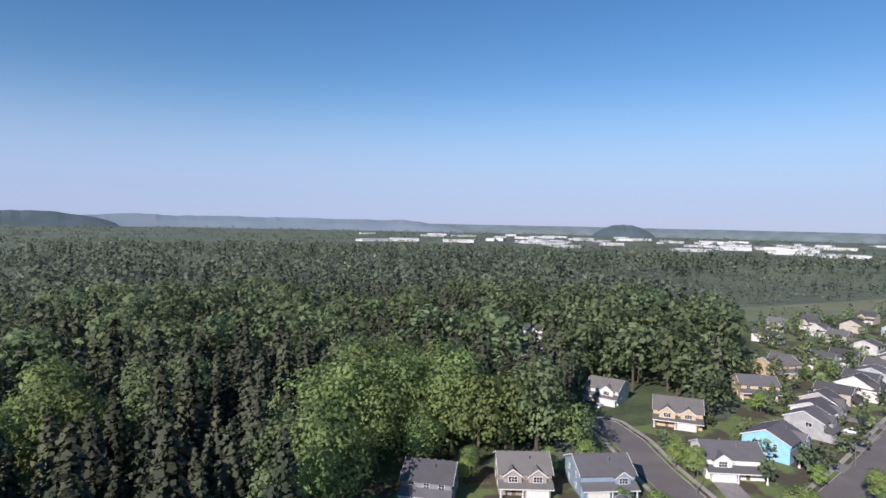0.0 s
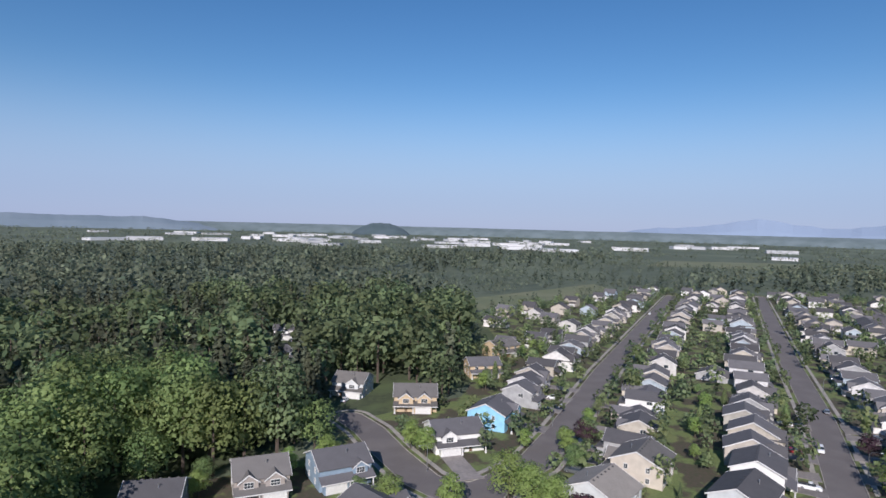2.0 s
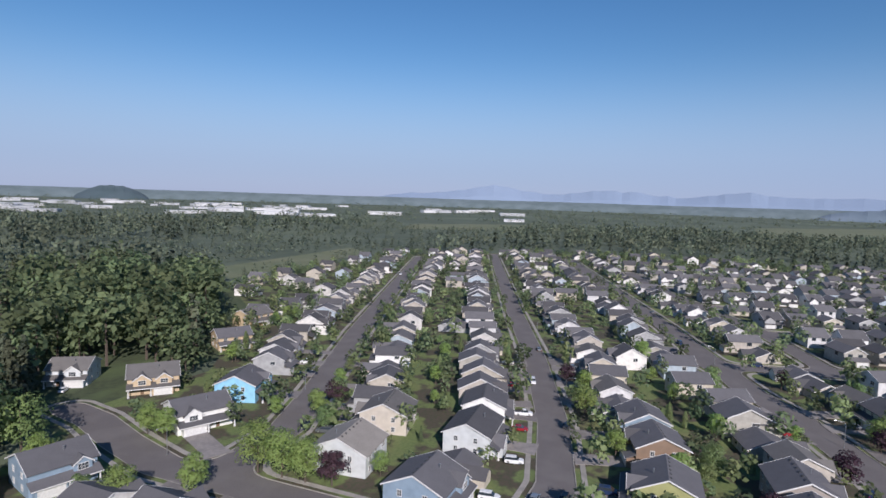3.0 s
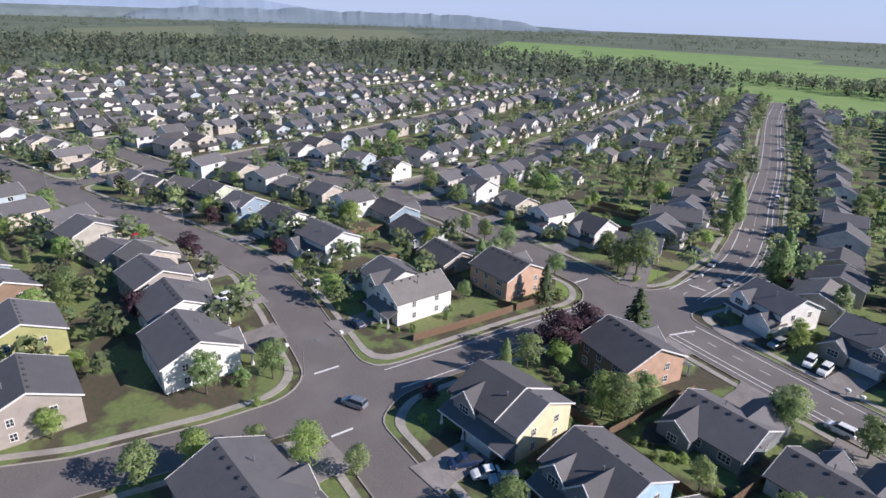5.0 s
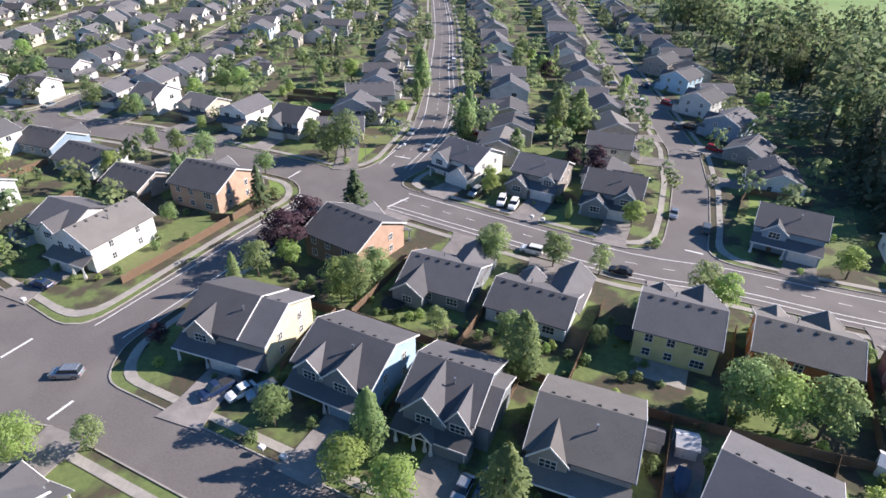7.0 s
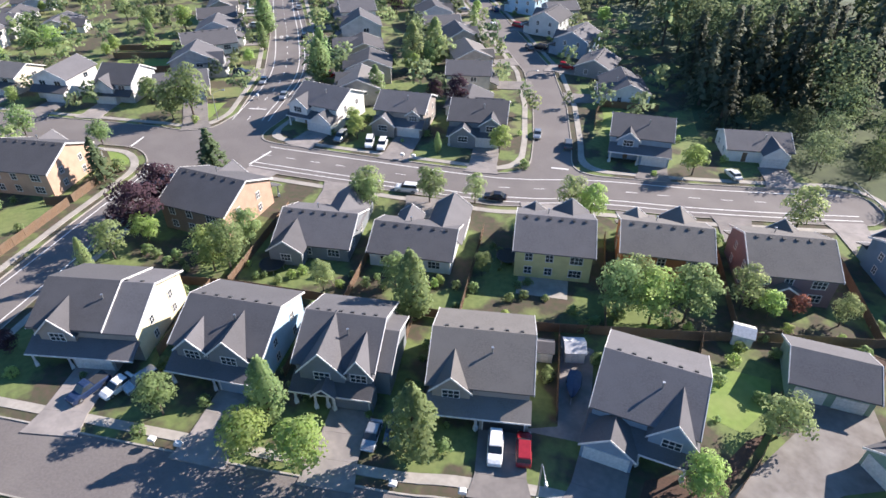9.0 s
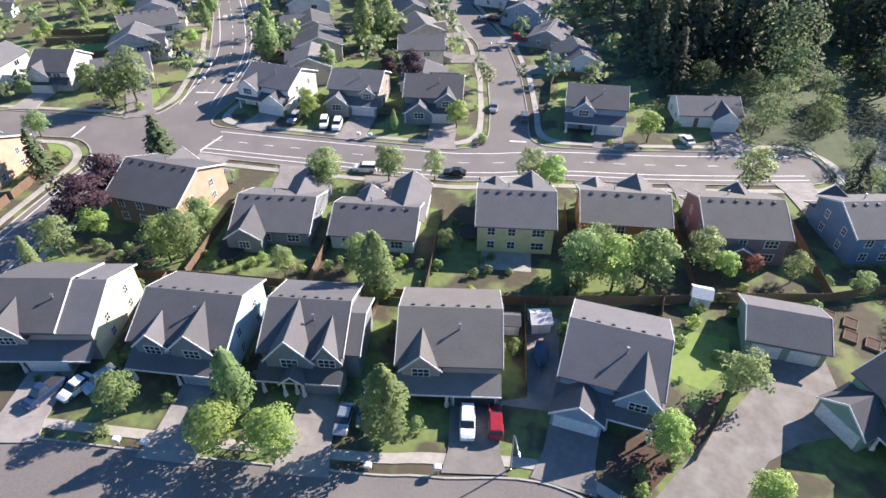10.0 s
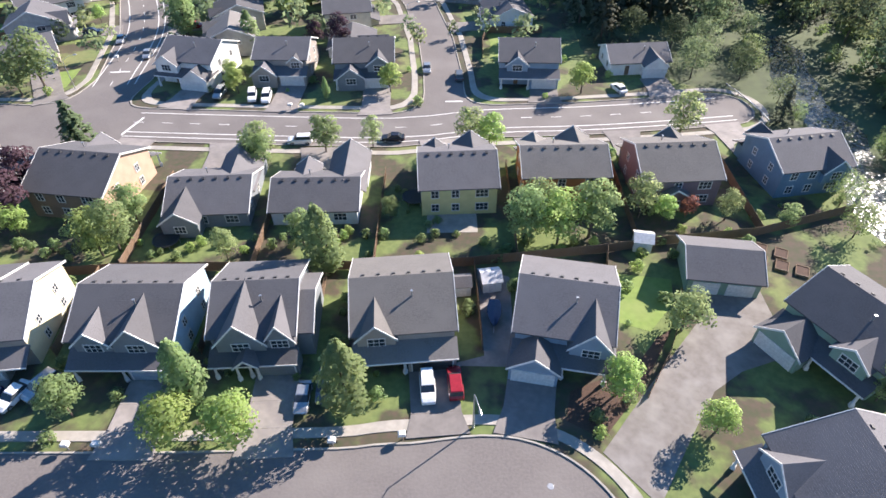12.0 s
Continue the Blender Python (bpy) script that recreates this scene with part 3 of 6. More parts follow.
    if garage:
        yd = yf + 0.06 if pent and storeys == 2 and yf >= f - pent else yf - 0.04
        part("garage_door", garage_door_build(garage[1], 2.15), garage_mat or GARAGE, h, at=pose(garage[0], yd, 0))
        if detail:
            part("garage_frame", door_frame_build(garage[1], 2.15), TRIM, h, at=pose(garage[0], yd, 0))
            side = -1 if garage[0] > 0 else 1
            part("door", DOORLEAF, None, h, at=pose(side * w * 0.22, f - 0.02, 0))
        DRIVES.append((h, garage[0], yf, min(garage[1] + 1.0, 6.0)))
    if wins:
        levels = (1.5, 4.1) if storeys == 2 else (1.55,)
        for z in levels:
            for k in (-0.3, 0.05, 0.32):
                add_window(h, k * w, d / 2, z, 1.9 if k < 0 else 1.1, 1.3, 180)
            if detail:
                for k in (-0.2, 0.22):
                    add_window(h, w / 2 + (0.05 if side_wall else 0), k * d, z, 0.9, 1.2, 90)
                    add_window(h, -w / 2 - (0.05 if side_wall else 0), k * d, z, 0.9, 1.2, -90)
        if storeys == 2 and not gables:
            for k in (-0.3, 0.0, 0.3):
                add_window(h, k * w, f, 4.25, 1.3, 1.2, 0)
    if detail:
        tilt = math.degrees(math.atan(slope))
        for k in range(6):
            if ridge == "x":
                part("roof_vent", VENT, None, h, at=pose(-w / 2 + w * (k + 0.7) / 6.4, 0.5, eave + rise - 0.5 * slope + 0.2, -tilt))
            else:
                part("roof_vent", VENT, None, h, at=pose(0.5, -d / 2 + d * (k + 0.7) / 6.4, eave + rise - 0.5 * slope + 0.2, 0, tilt))
        if ridge == "x":
            part("vent_pipe", PIPE, None, h, at=pose(w * 0.1, -d * 0.2, eave + rise - d * 0.2 * slope + 0.2))
        else:
            part("vent_pipe", PIPE, None, h, at=pose(w * 0.2, 0, eave + rise - w * 0.2 * slope + 0.2))
    return h


CREAM = siding("cream_siding", (0.70, 0.62, 0.42))
SKYBLUE = siding("light_blue_siding", (0.42, 0.60, 0.74))
VIVIDBLUE = siding("bright_blue_siding", (0.27, 0.55, 0.74))
SLATE_AND_SHADE = siding("slate_siding", (0.20, 0.22, 0.24))
TAUPE_AND_SHADE = siding("taupe_siding", (0.34, 0.30, 0.27))
BROWN = siding("brown_siding", (0.24, 0.165, 0.115))
APRICOT = siding("apricot_siding", (0.50, 0.33, 0.24))
WHITE = siding("white_siding", (0.76, 0.75, 0.72))
PALEGREY = siding("pale_grey_siding", (0.58, 0.60, 0.60))
YELLOW = siding("pale_yellow_siding", (0.64, 0.58, 0.28))
RUST = siding("rust_siding", (0.38, 0.14, 0.06))
MAUVE = siding("mauve_siding", (0.22, 0.15, 0.16))
DEEPBLUE = siding("deep_blue_siding", (0.13, 0.22, 0.31))
GREEN = siding("sage_green_siding", (0.22, 0.32, 0.25))
OLIVE = siding("olive_siding", (0.36, 0.36, 0.16))
TAN = siding("tan_siding", (0.52, 0.40, 0.26))
STEEL = siding("steel_blue_siding", (0.24, 0.32, 0.40))
SAND = siding("sand_siding", (0.56, 0.50, 0.42))
MINT = siding("pale_green_siding", (0.52, 0.56, 0.44))

PLACED = []


def home(x, y, rot, w, d, wall, label, **kw):
    PLACED.append((x, y))
    return house(x, y, rot, w, d, wall, label, **kw)


# The row along the cul-de-sac street.
# Shade on the front is put into the wall colour; gable ends stay cream.
cream_house = home(-58.8, 51.6, 6, 14.5, 13, TAUPE_AND_SHADE, "two-storey cream house with white trim, shade of its front painted taupe", side_wall=CREAM, gables=[(-3.5, 5.0, 0.6, 4.9, 2.5)], garage=(1.5, 4.9))
# Likewise the shaded front gets a dark wall colour; gable ends stay blue.
home(-38.8, 51.6, -1, 12.4, 12.6, SLATE_AND_SHADE, "two-storey light blue house with two front gables, front shade painted slate", side_wall=SKYBLUE, gables=[(-3.3, 4.4, 0.5, 4.9, 2.1), (1.9, 5.6, 0.6, 4.9, 2.8)], garage=(3.4, 4.9), garage_mat=STEEL)
slate_house = home(-23.4, 51.9, 2, 10.0, 12.6, SLATE_AND_SHADE, "two-storey dark slate house with steep paired gables", gables=[(-1.3, 5.8, 0.9, 4.9, 3.3), (3.3, 3.4, 0.6, 4.9, 2.5)], garage=(2.6, 4.4), garage_mat=SLATE_AND_SHADE)
# A dark closed door leaf stands in for the shade inside an open garage.
home(-5.3, 52.3, 4, 12.2, 13, TAUPE_AND_SHADE, "two-storey taupe house with small gable, open garage shown as a dark door", gables=[(-3.4, 4.6, 0.5, 4.9, 2.3)], garage=(3.2, 4.9), garage_mat=DARKMETAL_AND_SHADE, roof=ROOFBROWN)
home(15.5, 51.0, -12, 11.4, 13, STEEL, "two-storey blue house with white garage door", gables=[(3.4, 5.0, 1.0, 4.7, 2.8), (-3.0, 5.8, 3.6, 2.7)], garage=(-3.0, 4.9))
barn = home(39.0, 60.0, -9, 9.6, 8.4, GREEN, "green detached garage with two white doors", storeys=1, garage=(-2.3, 3.6), pent=0, gables=(), detail=False, wins=False)
part("garage_door", garage_door_build(3.6, 2.15), GARAGE, barn, at=pose(2.3, -4.24, 0))
barge(barn, 9.6, 8.4, 2.9, 0.42 * 4.2 + 0.2)
home(51.5, 47.0, -62, 12.5, 12, GREEN, "two-storey green house with white trim and garage", gables=[(3.0, 4.2, 1.2, 4.9), (-3.4, 6.0, 4.2, 2.7)], garage=(-3.4, 4.9))
home(41.0, 24.6, -86, 14, 15.5, STEEL, "two-storey grey-blue house with large shingle roof", gables=[(-3.4, 5.0, 0.8, 4.9)], garage=(3.2, 4.9))
# The cream house's taller roof over its larger half.
part("upper_roof", gable_roof(Build(), 9.8, 13, 5.5, 0.42 * 6.5 + 0.2, "x", -2.35), ROOF, cream_house)
barge(cream_house, 9.8, 13, 5.5, 0.42 * 6.5 + 0.2, "x", -2.35, ends=(1,))
# The slate house's lower side wing and its porch gable on two posts.
part("side_wing", gable_block(Build(), 1.9, 9.6, 0, 4.7, 2.0, "x", 5.9, -0.6), SLATE_AND_SHADE, slate_house)
part("wing_roof", gable_roof(Build(), 1.9, 9.6, 4.7, 2.0, "x", 5.9, -0.6), ROOF, slate_house)
barge(slate_house, 1.9, 9.6, 4.7, 2.0, "x", 5.9, -0.6, ends=(1,))
part("porch_gable", gable_roof(Build(), 2.6, 3.0, 2.85, 1.15, "y", -0.7, -7.6, 0.3, 0.16, 1.4), ROOF, slate_house)
barge(slate_house, 2.6, 3.0, 2.85, 1.15, "y", -0.7, -7.6, 0.3, (-1,))
for px in (-1.9, 0.5):
    part("porch_post", POST, None, slate_house, at=pose(px, -8.9, 0, 0, 0, 45))
# The row with its back to them, along the main road.
home(-58.6, 81.8, 171, 13.4, 14, BROWN, "two-storey brown house with apricot gable end", side_wall=APRICOT, gables=[(2.0, 5.0, 1.0, 4.9)])
home(-37.2, 78.3, 182, 12.6, 12, SLATE_AND_SHADE, "single-storey grey house with cross gables", storeys=1, gables=[(-3.0, 6.5, 4.5, 2.9)], rears=[(3.6, 5.6, 2.4, 2.9, 2.0)], pent=0)
home(-20.2, 77.8, 180, 13.5, 10.5, PALEGREY, "single-storey pale grey house with front gables", storeys=1, gables=[(-4.4, 6.2, 6.0, 2.9), (2.5, 4.0, 2.0, 2.9)], pent=0)
home(2.5, 80.6, 182, 12.0, 12.0, YELLOW, "two-storey pale yellow house with patio behind", gables=[(-2.8, 5.6, 1.6, 4.9), (3.4, 3.6, 0.8, 4.9)])
home(20.0, 82.4, 180, 13.6, 10.5, RUST, "two-storey rust-red house with brown roof", gables=[(-3.0, 5.4, 1.8, 4.9), (4.0, 3.8, 1.0, 4.9)], roof=ROOFBROWN)
home(38.0, 82.0, 182, 12.4, 12.5, MAUVE, "two-storey mauve-brown house with broad roof", rears=[(1.0, 4.6, 1.2, 2.7, 1.4)], gables=[(-2.0, 4.6, 0.9, 4.9)], roof=ROOFBROWN)
home(60.0, 84.0, 188, 12.0, 11.5, DEEPBLUE, "two-storey blue house above the creek", rears=[(-3.0, 4.4, 0.8, 4.9, 2.0)], gables=[(3.0, 4.2, 1.0, 4.9)])
# Beyond the main road.
home(-54.0, 128.0, -14, 12.5, 12.0, WHITE, "two-storey white house with cross gables", gables=[(-3.6, 5.0, 1.6, 4.9), (3.6, 5.2, 3.0, 2.9)])
home(-34.5, 128.0, -3, 11.5, 11.0, TAUPE_AND_SHADE, "two-storey taupe house with garage gable", gables=[(3.4, 3.0, 0.6, 4.9), (-3.2, 5.4, 3.0, 2.9)])
home(-16.6, 126.5, 2, 12.5, 12.0, SLATE_AND_SHADE, "two-storey dark grey house with front gable", gables=[(3.2, 4.8, 1.0, 4.9), (-2.8, 5.6, 2.8, 2.9)])
home(19.5, 125.0, -4, 12.4, 11.5, STEEL, "two-storey grey-blue house with front gable", gables=[(-2.6, 4.4, 0.8, 4.9)], garage=(3.2, 4.9))
home(44.0, 128.0, 3, 13.0, 9.5, WHITE, "single-storey white house at the woods", storeys=1, gables=[(2.8, 4.8, 2.2, 2.9)], pent=0)
home(5.0, 190.0, 250, 12.0, 10.0, STEEL, "two-storey blue-grey house among garden trees", gables=[(2.5, 4.6, 1.2, 4.9)])
home(-4.5, 210.0, 250, 12.0, 10.5, PALEGREY, "two-storey pale house with lit roof", gables=[(-2.5, 4.6, 1.2, 4.9)])
home(-14.0, 236.0, 250, 12.0, 10.5, SKYBLUE, "two-storey pale blue house near the meadow", gables=[(2.5, 4.6, 1.2, 4.9)])
home(-24.0, 258.0, 250, 12.0, 10.5, TAUPE_AND_SHADE, "two-storey taupe house near the meadow")
home(11.0, 173.0, 255, 11.0, 10.0, SLATE_AND_SHADE, "single-storey dark-roofed house near the woods", storeys=1, pent=0)
home(17.5, 156.0, -82, 13.0, 11.0, WHITE, "single-storey white house behind a brown fence", storeys=1, gables=[(3.0, 5.0, 2.0, 2.9)], pent=0)
# West of the cross street.
home(-100.2, 87.3, 182, 13.4, 13.5, APRICOT, "two-storey apricot and brown house on the corner", gables=[(2.5, 5.0, 1.0, 4.9)])
white_house = home(-101.9, 60.0, 2, 9.8, 14.5, WHITE, "large two-storey white house with grey roof and side wing", ridge="y", rise=2.9, roof=ROOFBROWN, garage=(-1.6, 4.9))
part("side_wing", gable_block(Build(), 10.6, 11.5, 0, 5.0, 2.6, "x", -10.1, 1.2), WHITE, white_house)
part("wing_roof", gable_roof(Build(), 10.6, 11.5, 5.0, 2.6, "x", -10.1, 1.2), ROOF, white_house)
barge(white_house, 10.6, 11.5, 5.0, 2.6, "x", -10.1, 1.2, ends=(-1,))
part("gable_roof", gable_roof(Build(), 4.6, 1.6, 4.9, 2.1, "y", -8.4, -5.0, 0.35, 0.16, 5.0), ROOF, white_house)
part("gable_wall", gable_block(Build(), 4.6, 1.6, 0, 4.9, 2.1, "y", -8.4, -5.0), WHITE, white_house)
barge(white_house, 4.6, 1.6, 4.9, 2.1, "y", -8.4, -5.0, 0.35, (-1,))
add_window(white_house, -8.4, -5.8, 4.1, 1.9, 1.2, 0)
home(-144.0, 58.5, 10, 15.0, 11.5, PALEGREY, "two-storey pale grey house with gable end", gables=[(-4.0, 5.6, 3.0, 2.9)], garage=(-4.0, 4.9))
home(-165.0, 54.5, 12, 13.5, 11, WHITE, "two-storey white house with gable end", gables=[(-3.0, 5.0, 1.5, 2.9)], garage=(-3.0, 4.9))
home(-185.5, 49.0, 15, 11, 10, STEEL, "two-storey blue house on the bend", gables=[(2.0, 4.2, 1.0, 4.9)])
home(-203.5, 44.5, 17, 12.5, 11, MINT, "two-storey pale green house on the bend")
home(-140.5, 86.5, 178, 15.0, 11.5, PALEGREY, "long single-storey pale house with dark roof", storeys=1, pent=0)
home(-119.5, 82.5, 180, 12.0, 11.0, TAUPE_AND_SHADE, "single-storey house with dark roof and pale awning", storeys=1, pent=0)
home(-161.5, 90.0, 184, 13.0, 11.0, STEEL, "single-storey blue-grey house with gables", storeys=1, gables=[(-2.5, 5.5, 2.0, 2.9)], pent=0)
home(-104.6, 12.6, 184, 14.6, 13.5, WHITE, "two-storey white house with steep dark roof", gables=[(-3.4, 5.0, 1.2, 4.9)])
home(-122.0, 14.0, 184, 13.0, 13.0, WHITE, "two-storey white house with dark roof", gables=[(3.0, 5.0, 1.2, 4.9)])
home(-139.5, 13.0, 190, 12.5, 12, TAUPE_AND_SHADE, "two-storey grey house with white porch roof", gables=[(-2.5, 5.0, 1.0, 4.9)])
home(-62.5, 9.0, 186, 14.5, 13.0, SLATE_AND_SHADE, "grey-roofed house behind the street corner trees", gables=[(-3.0, 5.0, 1.2, 4.9)])
# Around the two southern streets.
home(-104.5, -59.0, 181, 12.5, 13.4, STEEL, "two-storey blue house with white bands", gables=[(2.6, 4.6, 1.2, 4.9)])
home(-136.5, -60.5, 186, 15.0, 12.0, PALEGREY, "two-storey pale grey house with long roof", gables=[(-3.0, 5.4, 3.0, 2.9)])
home(-156.0, -64.5, 196, 13.0, 12.0, WHITE, "two-storey white house with low side gable", gables=[(3.0, 5.0, 2.0, 2.9)])
home(-102.0, -12.8, 4, 13.0, 13.5, TAUPE_AND_SHADE, "two-storey taupe house with white barge boards", gables=[(-2.6, 4.8, 1.0, 4.9)])
home(-126.5, -13.0, 6, 12.5, 13.5, OLIVE, "two-storey olive green house with dark gable roof", gables=[(2.6, 4.8, 1.0, 4.9)])
home(-149.0, -16.5, 18, 12.0, 12.5, BROWN, "two-storey brown house with front gable", gables=[(-2.6, 4.8, 1.0, 4.9)])
home(-164.5, -21.5, 20, 12.0, 12.0, STEEL, "two-storey blue-grey house with front gable", gables=[(2.6, 4.8, 1.0, 4.9)])
home(-112.5, -83.0, 8, 13.0, 14.0, PALEGREY, "two-storey pale house with beige roof", roof=ROOFBEIGE)
home(-137.0, -86.0, 14, 12.5, 13.0, SAND, "two-storey sand-coloured house with garage gable", gables=[(-2.6, 5.4, 3.2, 2.9)], garage=(-2.6, 4.6), roof=ROOFBROWN)
home(-113.5, -132.5, 156, 14.5, 11.5, WHITE, "two-storey white house with white garage door", gables=[(-3.4, 4.4, 0.8, 4.9)], garage=(-3.4, 4.9))
home(-136.5, -138.0, 202, 13.0, 12.5, VIVIDBLUE, "two-storey bright blue house with grey roof", gables=[(3.0, 4.8, 1.2, 4.9)])
home(-75.6, -134.6, 166, 13.0, 12.0, STEEL, "two-storey grey-blue house with front gables", gables=[(3.4, 3.6, 0.8, 4.9)], garage=(-3.0, 4.9))
home(-58.0, -141.0, 160, 12.2, 12.0, TAUPE_AND_SHADE, "two-storey taupe house with twin gables", gables=[(-3.0, 4.2, 0.8, 4.9), (2.8, 4.2, 0.8, 4.9)], roof=ROOFBROWN)
home(-35.3, -143.0, 150, 11.5, 11.5, SLATE_AND_SHADE, "dark-roofed house at the edge of the woods")
home(-128.5, -167.5, 140, 14.5, 12.5, TAN, "two-storey tan house with twin white-trimmed gables", gables=[(-3.2, 4.8, 1.4, 4.9), (3.0, 4.4, 1.0, 4.9)], roof=ROOFBROWN)
home(-121.0, -195.0, 125, 12.0, 11.5, PALEGREY, "two-storey grey house among tall trees", gables=[(2.0, 4.8, 1.0, 4.9)], roof=ROOFBROWN)
home(-180.0, -184.0, 150, 13.5, 11.0, TAN, "two-storey tan house with dark roof")
home(-217.0, -206.0, 176, 15.0, 11.0, TAN, "two-storey tan house against the woods", roof=ROOFBROWN)
home(-150.5, -306.0, 152, 10.0, 10.0, WHITE, "white house among the trees", gables=[(0, 4.6, 0.8, 4.9)])
home(-121.0, -257.0, 175, 11.0, 10.0, PALEGREY, "pale grey house among the trees", gables=[(0, 4.6, 0.8, 4.9)])
home(-105.0, 163.0, 215, 15.0, 11.5, PALEGREY, "two-storey grey house at the bend", gables=[(-3.0, 5.0, 1.5, 2.9)])
home(-98.0, 135.5, 30, 13.0, 11.5, TAUPE_AND_SHADE, "single-storey house behind a large tree", storeys=1, pent=0, gables=[(3.0, 5.0, 2.0, 2.9)])

# ---- the rest of the neighbourhood ----
LABELS = ["two-storey house with dark shingle roof", "single-storey house with dark roof", "two-storey house with front gable and pale walls", "house with its gable end to the street", "two-storey house with brown roof"]


def simple_house(kind):
    """A plainer house for the streets further off, built out of sight once and copied."""
    two = kind != 1
    kw = dict(storeys=2 if two else 1, detail=False, group="houses of the neighbourhood", wins=False)
    lab = LABELS[kind]
    if kind == 0:
        w, d, ridge = 10.4, 11.5, "x"
        h = house(0, 0, 0, w, d, WALLS, lab, gables=[(2.4, 4.4, 1.0, 4.9)], garage=(-2.4, 4.7), **kw)
    elif kind == 1:
        w, d, ridge = 11.4, 11.5, "x"
        h = house(0, 0, 0, w, d, WALLS, lab, gables=[(-2.4, 5.6, 3.4, 2.9)], garage=None, pent=0, **kw)
    elif kind == 2:
        w, d, ridge = 9.4, 12.5, "y"
        h = house(0, 0, 0, w, d, WALLS, lab, ridge="y", garage=(1.8, 4.7), **kw)
    elif kind == 3:
        w, d, ridge = 9.8, 12.0, "x"
        h = house(0, 0, 0, w, d, WALLS, lab, rise=3.3, gables=[(-2.2, 5.2, 1.4, 4.6, 2.4)], garage=(-2.0, 4.7), pent=1.8, **kw)
    else:
        w, d, ridge = 10.8, 11.0, "x"
        h = house(0, 0, 0, w, d, WALLS, lab, gables=[(-2.6, 4.6, 1.2, 4.9)], garage=(2.4, 4.7), roof=ROOFBROWN, **kw)
    eave = 5.3 if two else 2.9
    barge(h, w, d, eave, 3.3 if kind == 3 else 0.42 * (d if ridge == "x" else w) / 2 + 0.2, ridge)
    for e in (-1, 1):
        part("window", FARWIN, None, h, at=pose(e * w / 2, 1.5 * e, eave - 1.2, 0, 0, 90 * e))
    for k in (-0.25, 0.25):
        for y, turn in ((d / 2, 180), (-d / 2, 0)) if two else ((d / 2, 180),):
            part("window", FARWIN, None, h, at=pose(k * w * 0.9, y, eave - 1.15, 0, 0, turn))
    return h


FARGRID = ([-0.95, -0.82, -0.04, 0.04, 0.82, 0.95], [-0.72, -0.6, 0.6, 0.72])
fw = lattice(*FARGRID, lambda a, b: False, -0.06)
FARWIN = mesh_of("window", fw.v, fw.f, [TRIM, GLASSY], [1 if len(f_) == 4 and all(fw.v[q][1] < 0 and abs(fw.v[q][2]) < 0.65 for q in f_) and -0.83 < sum(fw.v[q][0] for q in f_) / 4 < 0.83 and abs(sum(fw.v[q][0] for q in f_) / 4) > 0.05 else 0 for f_ in fw.f])
protos = [simple_house(k) for k in range(len(LABELS))]


def inside(x, y, poly):
    hit = False
    for (ax, ay), (bx, by) in zip(poly, poly[1:] + poly[:1]):
        if (ay > y) != (by > y) and x < ax + (y - ay) / (by - ay) * (bx - ax):
            hit = not hit
    return hit


def wanted(x, y):
    if not inside(x, y, SUBURB) or x > 30 or (x > -62 and y < 90 and y > -120) or (x > -160 and y < -112) or (x > -12 and y > 130 and x > 12):
        return False
    if edge(x, y) < 9.0:
        return False
    if -520 < x < -470 and 235 < y < 360:
        return False
    return all((x - a) ** 2 + (y - b) ** 2 > 13.4**2 for a, b in PLACED)


spots = []
for half, line in ROADS:
    for side in (1, -1):
        carry = 8.0
        for (ax, ay), (bx, by) in zip(line, line[1:]):
            length = math.hypot(bx - ax, by - ay)
            ux, uy = (bx - ax) / length, (by - ay) / length
            s = carry
            while s < length:
                off = half + 17.0 + rng.uniform(-1.8, 2.2)
                x, y = ax + ux * s - side * uy * off, ay + uy * s + side * ux * off
                if wanted(x, y):
                    front = math.degrees(math.atan2(uy, ux)) + (0 if side > 0 else 180)
                    PLACED.append((x, y))
                    spots.append((x, y, front))
                    s += rng.uniform(14.0, 17.5)
                else:
                    s += 1.5
            carry = s - length
for gap in range(700):
    x, y = rng.uniform(-730, -170), rng.uniform(-320, 570)
    if wanted(x, y):
        PLACED.append((x, y))
        spots.append((x, y, rng.choice([20, 110, 200, 290]) + rng.uniform(-6, 6)))
spots.sort(key=lambda s: min(math.hypot(s[0], s[1]), 1.25 * math.hypot(s[0] + 80, s[1] - 60)))
NEAR, used, far_homes = spots[:95], set(), []
PROTO_DRIVE = {h.name: (gx_, yf, w) for h, gx_, yf, w in DRIVES if h in protos}
DRIVES = [q for q in DRIVES if q[0] not in protos]
for i, (x, y, front) in enumerate(spots):
    k = rng.choice([0, 0, 1, 1, 2, 2, 3, 3, 4])
    m = pose(x, y, 0, 0, 0, front + rng.uniform(-4, 4)) @ Matrix.Diagonal((rng.uniform(0.9, 1.06), rng.uniform(0.9, 1.08), rng.uniform(0.86, 1.05), 1))
    if i >= len(NEAR):
        far_homes.append((k, m))
        continue
    if k not in used:
        used.add(k)
        protos[k].matrix_basis = m
        ob = protos[k]
    else:
        ob = copy_thing(protos[k], m)
    if protos[k].name in PROTO_DRIVE:
        DRIVES.append((ob, *PROTO_DRIVE[protos[k].name]))


